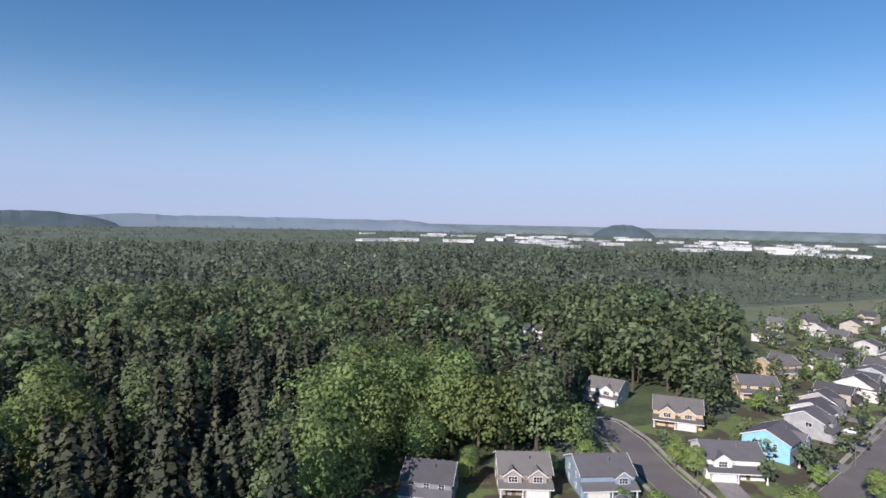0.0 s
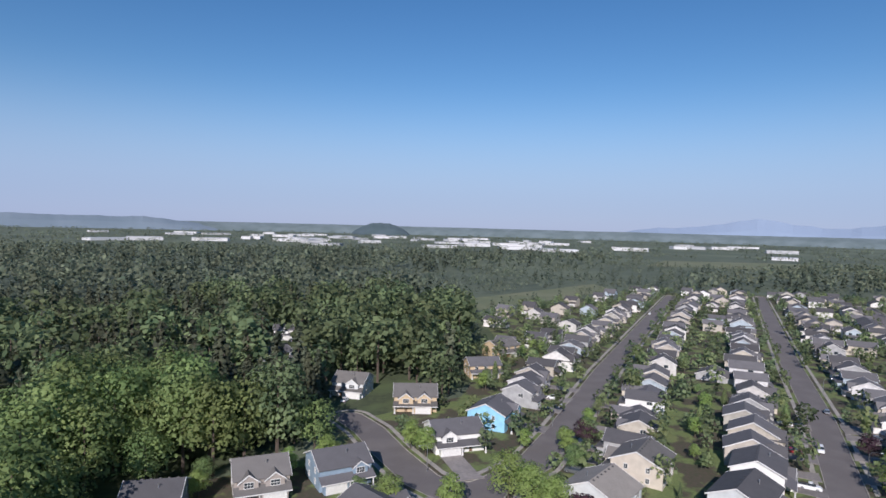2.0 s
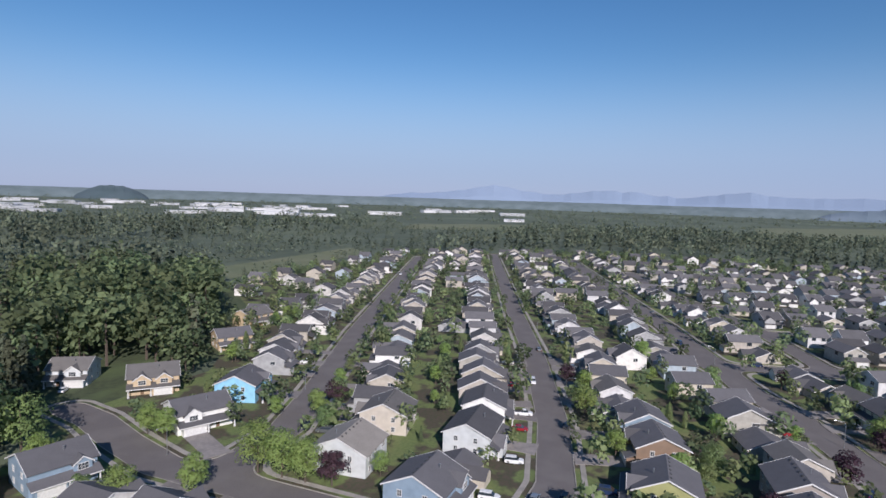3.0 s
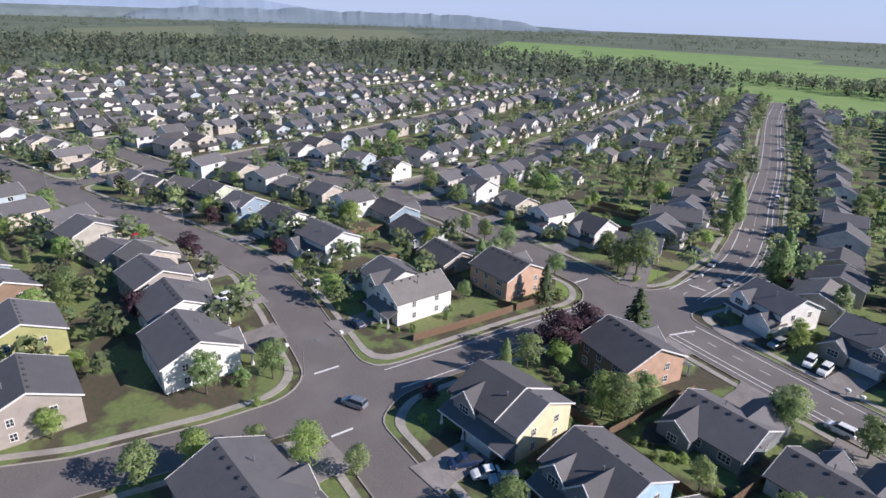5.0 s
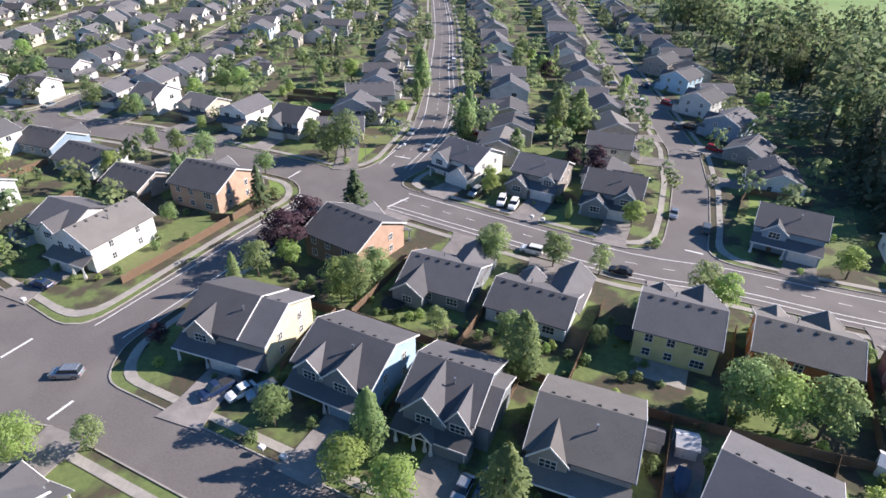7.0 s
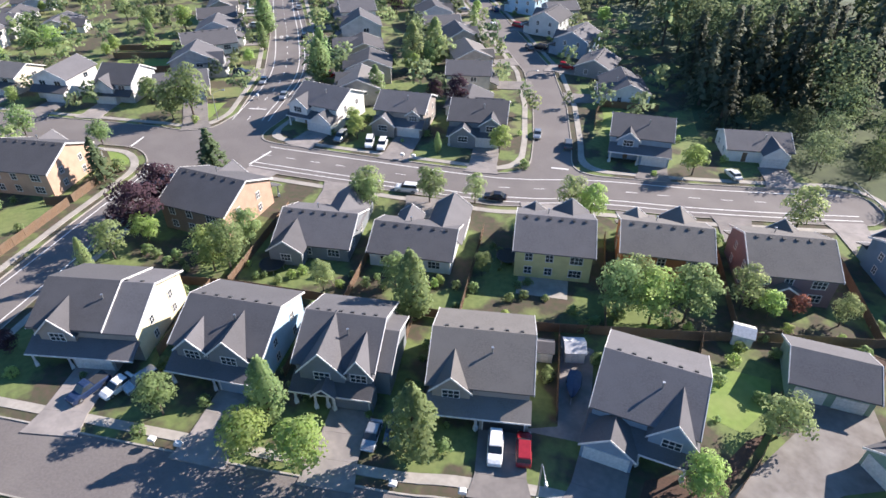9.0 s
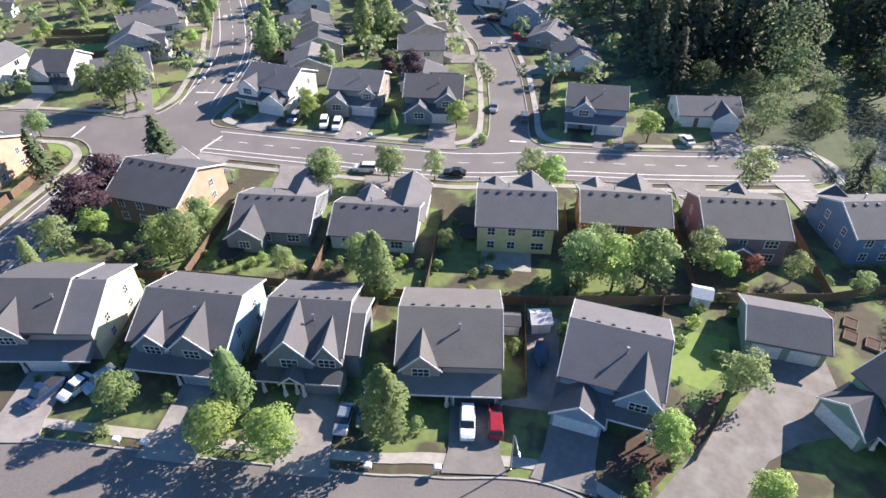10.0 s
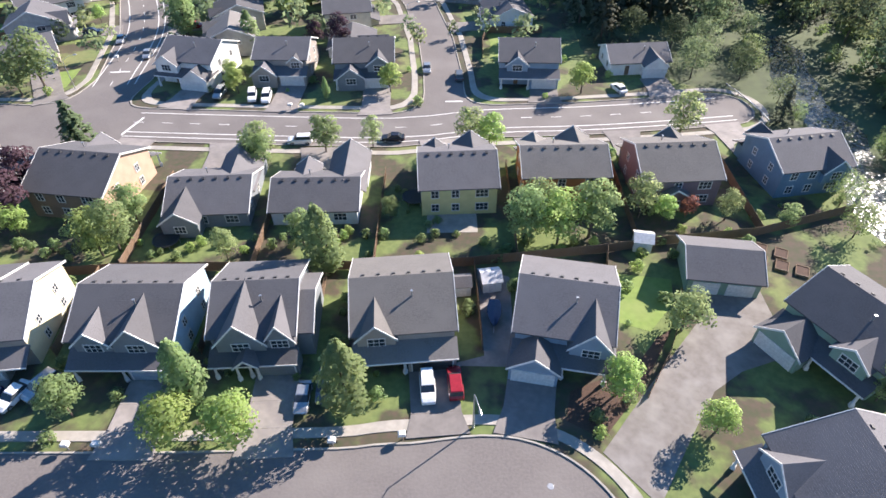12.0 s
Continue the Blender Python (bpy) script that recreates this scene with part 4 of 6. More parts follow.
def joined_copies(name, placed, mat_for, label, category):
    """Many far copies of the plain houses as one thing, a mesh for each material."""
    pools = {}
    for k, m in placed:
        tone = rng.random()
        mm = np.array(m)
        for o in protos[k].children:
            me = o.data
            co = np.empty(3 * len(me.vertices), np.float32)
            me.vertices.foreach_get("co", co)
            lm = np.array(o.matrix_basis)
            p = co.reshape(-1, 3) @ lm[:3, :3].T + lm[:3, 3]
            p = p @ mm[:3, :3].T + mm[:3, 3]
            key = o.name.split(".")[0]
            if key not in ("wall", "roof", "gable_roof", "porch_roof", "garage_door", "barge_board", "window"):
                continue
            if key in ("barge_board", "window") and math.hypot(m[0][3] + 60, m[1][3]) > 400:
                continue
            key = {"gable_roof": "roof", "porch_roof": "roof"}.get(key, key)
            v, f, tn = pools.setdefault(key, ([], [], []))
            n = len(v)
            v.extend(map(tuple, p))
            f.extend(tuple(n + q for q in poly.vertices) for poly in me.polygons)
            tn.extend([tone] * len(p))
    holder = thing(name, Matrix(), label, category, kind="stuff")
    for key, (v, f, tn) in pools.items():
        me = mesh_of(key + "s", v, f, mat_for[key])
        me.attributes.new("tone", "FLOAT", "POINT").data.foreach_set("value", tn)
        tagged(part(key + "s", me, None, holder), kind="stuff")


joined_copies("far_houses", far_homes, {"wall": WALLS_JOINED, "roof": ROOF_JOINED, "garage_door": GARAGE, "barge_board": TRIM, "window": GLASSY}, "pale houses with dark roofs filling the far streets", "houses")

# ---- driveways ----


def driveway(m, gx_, yf, w):
    """A slab from the garage to the kerb, with a flared foot, in sections with open joints."""
    length = 0.0
    while length < 26:
        p = m @ Vector((gx_, yf - length, 0))
        if edge(p.x, p.y) < 0.25:
            break
        length += 0.5
    if length > 25 or length < 2:
        return None
    b = Build()
    n = max(2, round(length / 3.2))
    for i in range(n):
        y0, y1 = yf - length * i / n - 0.02, yf - length * (i + 1) / n
        flare = 0.7 if i == n - 1 else 0
        b.slab([(gx_ - w / 2, y0, 0.165), (gx_ - w / 2 - flare, y1, 0.165), (gx_ + w / 2 + flare, y1, 0.165), (gx_ + w / 2, y0, 0.165)], 0.16)
    return b


for ob, gx_, yf, w in DRIVES:
    b = driveway(ob.matrix_basis, gx_, yf, w)
    if b:
        d_ = tagged(new("driveway", b.mesh("driveway", DRIVE)), "grey concrete driveway leading to a garage", "driveway", "driveways", "structure")
        d_.matrix_basis = ob.matrix_basis

ASPHALTDRIVE = surface("worn_asphalt_drive", (0.19, 0.172, 0.158), (0.155, 0.14, 0.128), 1.2, 0.92, (0.23, 0.215, 0.20), 0.4)
DRIVE_AREA = [(17.2, 32.6), (21.8, 26.6), (28, 35.0), (32.1, 40.2), (36.5, 43.0), (43.6, 45.3), (44.2, 58.0), (36.2, 58.6), (36.0, 53.6), (32.1, 49.3), (24.3, 40.8)]

# ---- mown lawns ----
LAWNS = [[(-131.7, 154.5), (-115.9, 158.8), (-110.3, 149.8), (-124.7, 144.6)], [(-128.8, 135.3), (-113.5, 136.9), (-109.3, 124.3), (-120.2, 123.4)], [(-135.5, 171.9), (-125.0, 174.9), (-120.9, 167.0), (-128.6, 163.5)], [(-86.8, 117.6), (-82.8, 121.4), (-83.6, 130.9), (-89.2, 128.4)], [(-96.7, 100.8), (-89.6, 100.2), (-88.0, 95.8), (-90.0, 94.1)], [(-91.2, 144.4), (-90.5, 152.4), (-91.5, 155.6), (-95.4, 154.5)], [(22.5, 51.5), (24.2, 60.5), (32.5, 59.0), (31.5, 54.5), (27.0, 49.5)], [(11.5, 131.5), (12.5, 141.5), (12.0, 146.5), (19.5, 146.0), (15.5, 132.0)]]
for lawn_ in LAWNS:
    sheet("mown_lawn", lawn_[::-1], 0.026, LAWN, "bright green mown lawn of a garden", "lawn")

# ---- trees ----


def leaf_quads(centres, sizes, outward):
    """Bent leaf clumps: a quad at each centre, facing roughly outwards from its bough."""
    n = len(centres)
    nrm = nrng.normal(size=(n, 3)) * 0.55 + outward + np.array([0, 0, 0.25])
    nrm /= np.linalg.norm(nrm, axis=1)[:, None]
    a = np.cross(nrm, nrng.normal(size=(n, 3)))
    a /= np.linalg.norm(a, axis=1)[:, None]
    b = np.cross(nrm, a)
    s = np.asarray(sizes)[:, None]
    ka, kb = nrng.uniform(0.7, 1.3, (n, 1)), nrng.uniform(0.5, 1.0, (n, 1))
    c = np.asarray(centres)
    soft = outward + nrm * 0.3
    soft /= np.linalg.norm(soft, axis=1)[:, None]
    return np.stack([c - a * s * ka, c - b * s * kb, c + a * s * ka, c + b * s * kb + nrm * s * 0.3], 1), soft


def crown_points(kind, n):
    """Places and outward directions of leaf clumps for a tree one metre high."""
    if kind == "conifer":
        whorls = 18 if n > 300 else 11
        i, k = nrng.integers(0, whorls, n), nrng.integers(0, 7, n)
        i = np.minimum(i, nrng.integers(0, whorls, n) + whorls // 3)
        z = 0.10 + 0.88 * (i + 0.3 * np.sin(k * 2.1)) / whorls
        w = k * 0.9 + i * 1.7 + nrng.normal(0, 0.12, n)
        reach = 0.25 * np.clip(1.03 - z, 0.02, 1) ** 0.95 * (0.85 + 0.25 * np.sin(k * 5.3 + i * 3.1))
        u = nrng.random(n) ** 0.6
        r = reach * u
        out = np.stack([np.cos(w) * 0.65, np.sin(w) * 0.65, np.full(n, 0.7)], 1)
        return np.stack([r * np.cos(w), r * np.sin(w), z - 0.42 * r * u + nrng.normal(0, 0.008, n)], 1), out
    if kind == "column":
        u = nrng.random(n) ** 1.1
        w = nrng.uniform(0, 2 * math.pi, n)
        lump = 1 + 0.16 * np.sin(w * 3 + u * 7) + 0.15 * np.sin(w * 5 - u * 17)
        r = 0.17 * np.sin(math.pi * np.clip(0.12 + 0.86 * u, 0, 1)) ** 0.62 * (1.12 - 0.5 * u) * lump
        r = r * nrng.random(n) ** 0.28
        out = np.stack([np.cos(w), np.sin(w), np.full(n, 0.45)], 1)
        return np.stack([r * np.cos(w), r * np.sin(w), 0.12 + 0.87 * u + nrng.uniform(-0.03, 0.03, n)], 1), out
    lobes = {"round": 10, "broad": 15}[kind]
    width, low, high = {"round": (0.34, 0.30, 0.9), "broad": (0.36, 0.26, 0.9)}[kind]
    pts, outs = [], []
    for i in range(lobes):
        z = low + (high - low) * (i + 0.5) / lobes
        u = (z - low) / (high - low)
        reach = width * (0.35 + 1.1 * math.sin(math.pi * min(1, 0.15 + 0.8 * u))) * 0.55
        w = i * 2.4 + nrng.uniform(0, 0.8)
        cx, cy = reach * math.cos(w) * nrng.uniform(0.6, 1), reach * math.sin(w) * nrng.uniform(0.6, 1)
        k = max(1, n // lobes)
        v = nrng.normal(size=(k, 3))
        v[:, 2] = np.where(v[:, 2] < -0.3, -v[:, 2], v[:, 2])
        v /= np.linalg.norm(v, axis=1)[:, None]
        rad = width * nrng.uniform(0.48, 0.66) * nrng.random(k)[:, None] ** 0.3
        pts.append(np.array([cx, cy, z]) + v * rad * np.array([1, 1, 0.85]))
        outs.append(v + 0.45 * np.array([cx, cy, (z - 0.5 * (low + high)) * 0.6]) / width)
    return np.concatenate(pts), np.concatenate(outs)


def make_tree(kind, leaf, n, size, label, category="tree", group="trees of the gardens and streets"):
    """A tree one metre high: tapered trunk with limbs, and a crown of leaf clumps."""
    t = thing(category, pose(0, 0, -50), label, category, group)
    b = Build()
    top = 0.9 if kind == "conifer" else 0.62
    lean = [nrng.uniform(-0.015, 0.015) for _ in range(2)]
    b.tube([(0, 0, -0.02), (lean[0], lean[1], top * 0.5), (0, 0, top)], [0.022, 0.016, 0.005], 6)
    if kind != "conifer":
        for i in range(6):
            w, z = i * 1.1 + nrng.uniform(0, 0.5), 0.2 + 0.05 * i
            r = 0.2 if kind != "column" else 0.08
            b.tube([(0, 0, z), (r * 0.5 * math.cos(w), r * 0.5 * math.sin(w), z + 0.12), (r * math.cos(w), r * math.sin(w), z + 0.26)], [0.011, 0.008, 0.003], 5)
    part("trunk", b, BARK, t)
    pts, outs = crown_points(kind, n)
    quads, soft = leaf_quads(pts, nrng.uniform(0.6, 1.25, len(pts)) * size, outs)
    part("crown", quads_mesh("crown", quads, leaf, soft), None, t)
    return t


TREES = {}
KINDS = {
    "round": ("round", LEAF_MID, 2300, 0.024, "rounded green garden tree in full leaf"),
    "round2": ("round", LEAF_BRIGHT, 2300, 0.025, "rounded bright green street tree in spring leaf"),
    "broad": ("broad", LEAF_MID, 2900, 0.021, "broad spreading green tree with dense crown"),
    "broad2": ("broad", LEAF_BRIGHT, 2900, 0.021, "broad spreading tree with bright spring leaves"),
    "column": ("column", LEAF_MID, 2600, 0.0175, "tall narrow green tree with upright limbs"),
    "column2": ("column", LEAF_PALE, 2000, 0.018, "tall narrow tree with pale green leaves"),
    "pale": ("round", LEAF_PALE, 1500, 0.025, "pale thin-leaved garden tree"),
    "plum": ("round", LEAF_PLUM, 2300, 0.024, "dark red plum tree with dense crown"),
    "copper": ("round", LEAF_RUST, 1100, 0.027, "small copper-orange garden tree"),
    "conifer": ("conifer", LEAF_CONIFER, 1800, 0.023, "dark green conifer with pointed top"),
    "bush": ("round", LEAF_MID, 420, 0.05, "rounded green garden shrub"),
    "bush2": ("round", LEAF_BRIGHT, 420, 0.05, "bright yellow-green garden shrub"),
}


def tree(key, x, y, h, wide=1.0):
    """Stands a tree of a kind at a place; those further off have fewer, larger leaf clumps."""
    kind, leaf, n, size, label = KINDS[key]
    coarse = math.hypot(x + 15, y - 50) > 88 and (x < -150 or y > 0 or "bush" in key)
    slot = (key, coarse)
    low = -0.22 * h if "bush" in key else 0.0
    m = pose(x, y, low, 0, 0, rng.uniform(0, 360)) @ Matrix.Diagonal((h * wide, h * wide, h, 1))
    if slot not in TREES:
        if coarse:
            n, size = int(n * 0.5), size * 1.36
        shrub = "bush" in key
        TREES[slot] = make_tree(kind, leaf, n, size, label, "shrub" if shrub else "tree", "shrubs of the gardens" if shrub else "trees of the gardens and streets")
        TREES[slot].matrix_basis = m
        return TREES[slot]
    ob = copy_thing(TREES[slot], Matrix())
    ob.matrix_basis = m
    return ob


tree("column", -29.6, 39.8, 11.4, 1.15)
tree("column", -11.3, 38.3, 12.8, 1.3)
tree("round", -43.4, 38.2, 6.9)
tree("round2", -30.3, 35.6, 6.7, 1.35)
tree("round2", -23.6, 35.4, 6.9, 1.35)
tree("column", -17.0, 61.2, 12.6, 1.35)
tree("broad", 12.5, 67.8, 9.8)
tree("broad2", 17.4, 66.9, 9.8)
tree("round", 22.5, 68.4, 10.3)
tree("broad", 14.6, 70.4, 9.2)
tree("broad2", -51.4, 65.9, 8.6)
tree("round", -48.6, 73.2, 7.8)
tree("plum", -69.0, 73.0, 10.6, 1.2)
tree("plum", -69.2, 80.7, 10.2, 1.0)
tree("pale", -69.5, 65.6, 7.5, 1.1)
tree("conifer", -68.6, 97.3, 9.8, 1.9)
tree("pale", -32.8, 90.5, 8.0, 1.2)
tree("round", -32.0, 88.0, 7.5)
tree("round", -21.4, 93.5, 7.5, 1.15)
tree("pale", -12.8, 95.0, 6.3)
tree("pale", 5.3, 95.0, 8.0)
tree("round2", 8.9, 93.5, 7.5)
tree("pale", 45.2, 97.0, 9.2, 1.1)
tree("round2", 29.8, 114.8, 6.9, 1.2)
tree("round2", -43.6, 117.3, 6.0, 1.1)
tree("round2", -10.7, 116.8, 6.4, 1.1)
tree("column", -24.0, 113.8, 5.2)
tree("round2", 20.3, 40.0, 6.2, 1.15)
tree("pale", 31.0, 49.6, 6.9, 1.3)
tree("pale", 31.3, 73.0, 8.0)
tree("round2", 34.6, 71.5, 5.2)
tree("copper", 38.8, 72.8, 4.2)
tree("pale", 44.8, 72.0, 5.8)
tree("round2", 30.2, 34.8, 5.2, 1.2)
tree("broad", 50.4, 38.6, 6.3)
tree("pale", -32.2, 64.6, 5.8)
tree("round", -21.4, 68.0, 6.3)
tree("bush", -26.0, 67.0, 2.5)
tree("round", -8.3, 73.3, 4.6)
tree("broad", -87.3, 121.5, 12.6)
tree("broad", -90.5, 117.8, 9.8)
tree("bush2", -84.5, 117.6, 2.8)
tree("round", -93.3, 12.3, 8.6, 0.95)
tree("round", -91.8, 23.6, 8.0)
tree("bush", -92.8, 18.3, 4.8)
tree("round2", -115.0, 46.6, 6.9, 1.1)
tree("conifer", -88.4, 88.4, 10.3, 1.35)
tree("bush", -87.4, 92.5, 4.0)
tree("broad", -49.2, 67.0, 9.2)
tree("column", -64.5, 149.2, 12.1, 1.5)
tree("column", -66.8, 157.0, 12.6, 1.4)
tree("column", -45.3, 139.0, 9.8, 1.5)
tree("column2", -41.4, 163.3, 13.8, 1.5)
tree("column2", -36.0, 169.0, 13.8, 1.4)
tree("plum", -24.0, 139.0, 8.6)
tree("broad2", -67.5, 20.0, 7.5)
tree("pale", -61.5, 25.0, 5.5)
tree("pale", -74.0, 14.5, 5.3)
tree("round2", -75.8, 6.5, 6.9)
tree("pale", -76.0, -1.0, 7.5)
tree("plum", -147.6, 45.6, 5.3, 1.3)
tree("round2", -133.9, 46.0, 4.6)
tree("broad", -160.1, 73.7, 8.6)
tree("broad", -118.0, 102.2, 8.0)
tree("round", -127.0, 101.5, 7.5)
tree("round", -136.0, 101.0, 6.9)
tree("column", -92.0, 172.0, 8.6, 1.3)
tree("column", -97.5, 186.0, 13.2, 1.6)
tree("column", -101.5, 194.0, 13.2, 1.5)
tree("round2", -45.5, 121.0, 5.8)
tree("round2", -3.4, 61.8, 3.4)
for x, y, h, k in ((-102.0, -138.0, 8.0, "round2"), (-101.5, -131.0, 8.4, "round2"), (-84.5, -103.5, 8.6, "round2"), (-98.5, -98.5, 12.0, "broad2"), (-99.0, -92.0, 11.0, "broad2"), (-99.5, -86.0, 10.0, "broad2"), (-74.0, -112.0, 9.0, "broad2"), (-132.0, -106.5, 8.2, "round2"), (-127.0, -117.2, 6.0, "round2"), (-158.0, -116.0, 6.5, "round2"), (-171.0, -121.0, 6.0, "pale")):
    tree(k, x, y, h, 1.05)
tree("plum", -101.0, -80.0, 8.0, 1.2)
for x, y, k in ((-44.5, 34.9, "bush"), (-47.5, 45.5, "bush"), (-8.0, 40.0, "bush"), (17.2, 34.6, "bush2"), (17.4, 36.6, "bush"), (21.5, 39.0, "bush"), (-66.6, 39.9, "bush2"), (-70.2, 43.4, "plum"), (-98.0, 49.0, "bush"), (-94.5, 51.5, "bush2"), (-93.0, 54.5, "bush"), (-101.5, 45.5, "bush"), (-104.0, 44.6, "bush"), (-94.0, 64.0, "bush"), (-91.5, 69.5, "bush"), (-5.0, 112.5, "bush2"), (-4.6, 110.6, "bush"), (22.0, 113.0, "bush2"), (-30.0, 66.0, "bush2"), (-40.0, 65.0, "bush"), (-44.0, 65.5, "bush"), (-56.0, 65.0, "bush"), (-60.0, 66.0, "bush"), (8.0, 63.5, "bush"), (28.0, 61.0, "bush2"), (33.0, 66.5, "bush"), (25.5, 57.0, "bush"), (-11.0, 64.5, "bush"), (-63.0, 67.5, "bush"), (30.0, 55.0, "bush"), (34.0, 63.5, "bush"), (46.0, 66.0, "bush"), (54.0, 70.5, "pale"), (50.0, 72.0, "bush"), (66.0, 77.0, "bush")):
    tree(k, x, y, rng.uniform(1.4, 2.6) if "bush" in k else 4.0, 1.2)
for i in range(26):
    x = -64 + 3.5 * i + rng.uniform(-1.2, 1.2)
    tree(rng.choice(["bush", "bush", "bush2"]), x, rng.uniform(66.0, 69.5) if x < 8 else rng.uniform(64.5, 67.5), rng.uniform(1.3, 2.6), rng.uniform(1.0, 1.3))
shrubs = 0
while shrubs < 150:
    hx, hy = PLACED[rng.randrange(0, 30)]
    a, r = rng.uniform(0, 6.283), rng.uniform(8.2, 11.5)
    x, y = hx + r * math.cos(a), hy + r * math.sin(a)
    if edge(x, y) > 3.2 and not inside(x, y, DRIVE_AREA) and all((x - p) ** 2 + (y - q) ** 2 > 8.0**2 for p, q in PLACED[:70]):
        tree(rng.choice(["bush", "bush", "bush2"]), x, y, rng.uniform(1.0, 2.4), rng.uniform(1.0, 1.4))
    shrubs += 1
count = 0
while count < 190:
    x, y = rng.uniform(-260, 15), rng.uniform(-200, 260)
    near = math.hypot(x + 100, y - 20)
    if not inside(x, y, SUBURB) or (x > -62 and -140 < y < 136) or rng.random() * 300 < near - 130:
        continue
    d = edge(x, y)
    if d < 1.0 or (1.5 < d < 3.2) or any(inside(x, y, q) for q in LAWNS) or any((x - a) ** 2 + (y - b) ** 2 < 8.2**2 for a, b in PLACED):
        continue
    k = rng.choice(["round", "round", "round2", "round2", "broad", "column", "column2", "pale", "pale", "plum", "conifer", "bush", "bush", "bush2", "broad2"])
    if math.hypot(x + 71, y - 46) < 6:
        continue
    tree(k, x, y, rng.uniform(1.4, 2.6) if "bush" in k else rng.uniform(4.5, 9.0), rng.uniform(0.9, 1.25))
    count += 1

# ---- woods ----


def wood(name, spots, kind, leaf, n, size, label):
    """Many trees as one mesh of leaf clumps and trunks; spots: x, y, height, width."""
    shapes = [crown_points(kind, n) for _ in range(4)]
    quads, softs, tones, tb = [], [], [], Build()
    for i, (x, y, h, w) in enumerate(spots):
        p, o = shapes[i % 4]
        p = p * np.array([h * w, h * w, h])
        a = rng.uniform(0, 6.28)
        c, s = math.cos(a), math.sin(a)
        p = np.stack([p[:, 0] * c - p[:, 1] * s + x, p[:, 0] * s + p[:, 1] * c + y, p[:, 2]], 1)
        o = np.stack([o[:, 0] * c - o[:, 1] * s, o[:, 0] * s + o[:, 1] * c, o[:, 2]], 1)
        q, soft = leaf_quads(p, nrng.uniform(0.6, 1.3, len(p)) * size * h, o)
        quads.append(q), softs.append(soft), tones.append(np.full(len(p), rng.random()))
        if n > 100 and kind != "round":
            tb.tube([(x, y, -0.3), (x, y, h * 0.75)], [0.02 * h, 0.007 * h], 5)
    holder = thing(name, Matrix(), label, "woods", kind="stuff")
    tagged(part("crowns", quads_mesh("crowns", np.concatenate(quads), leaf, np.concatenate(softs), np.concatenate(tones)), None, holder), kind="stuff")
    if tb.v:
        tagged(part("trunks", tb, BARK, holder), kind="stuff")


near_con, near_dec, near_bri, far_con, far_dec, plain_woods, yard_trees, yard_bright, mid_con, mid_dec = [], [], [], [], [], [], [], [], [], []
HOMES = np.array(PLACED)


def creek(y):
    """Where the middle of the creek lies."""
    return 76 + 0.13 * (y - 105) if y > 60 else 70.2 + 0.02 * (y - 60)


def woods_at(x, y):
    if inside(x, y, SUBURB) or any(inside(x, y, f) for f in FIELDS):
        return False
    if -335 < x < -185 and y < 0 and (y + 15) > 0.955 * (x - 9):
        return False
    return math.hypot(x, y) > 62 and (x < creek(y) - 7 or x > creek(y) + (17 if 55 < y < 140 else 8)) and edge(x, y) > 3


def clearing(x, y):
    """The thin, light wood on the far bank of the creek."""
    return 83 < x < 126 and 58 < y < 172 and noise.noise(Vector((x * 0.31, y * 0.31, 8))) < 0.1


def free_of_homes(x, y, r):
    return ((HOMES[:, 0] - x) ** 2 + (HOMES[:, 1] - y) ** 2).min() > r * r


# Stands where one sort of tree prevails: x, y, radius, weight (below 0 broadleaved, above conifer).
STANDS = [(-47, -182, 20, -1.1), (-14, -136, 15, -1.1), (-30, -150, 12, -0.8), (-62, -235, 26, -0.5), (36, -185, 20, -0.5), (22, -140, 20, 0.8), (48, -140, 22, 0.7), (5, -180, 16, 0.8), (-20, -245, 42, 0.7), (-78, -172, 17, 0.9), (-98, -172, 12, 0.8), (30, -215, 25, 0.5), (140, -330, 60, 0.8), (-180, -240, 40, -0.6), (-190, -205, 25, -0.6), (-110, -330, 60, 0.4), (20, -120, 15, 0.5)]
# Houses that stand open towards the street, with only low growth before them.
OPEN_LOTS = [(-150.5, -306.0), (-121.0, -257.0), (-121.0, -195.0), (-128.5, -167.5), (-140.0, -190.0), (-180.0, -184.0)]


def stand(x, y):
    return sum(w * math.exp(-((x - a) ** 2 + (y - b) ** 2) / (r * r)) for a, b, r, w in STANDS)


def open_lot(x, y, h):
    """True where a tree of this height would stand in the open ground before a lot."""
    for a, b in OPEN_LOTS:
        L = math.hypot(9 - a, -15 - b)
        ux, uy = (9 - a) / L, (-15 - b) / L
        s, side = (x - a) * ux + (y - b) * uy, abs((x - a) * uy - (y - b) * ux)
        if -4 < s < 110 and side < 8.5 and h > 3 + 0.27 * s:
            return True
    return False


GRIDCELL = {}


def spaced(x, y, r):
    """True where no tree stands within r yet."""
    i, j = int(x // 8), int(y // 8)
    for a in (i - 1, i, i + 1):
        for b in (j - 1, j, j + 1):
            for p, q in GRIDCELL.get((a, b), ()):
                if (x - p) ** 2 + (y - q) ** 2 < r * r:
                    return False
    GRIDCELL.setdefault((i, j), []).append((x, y))
    return True


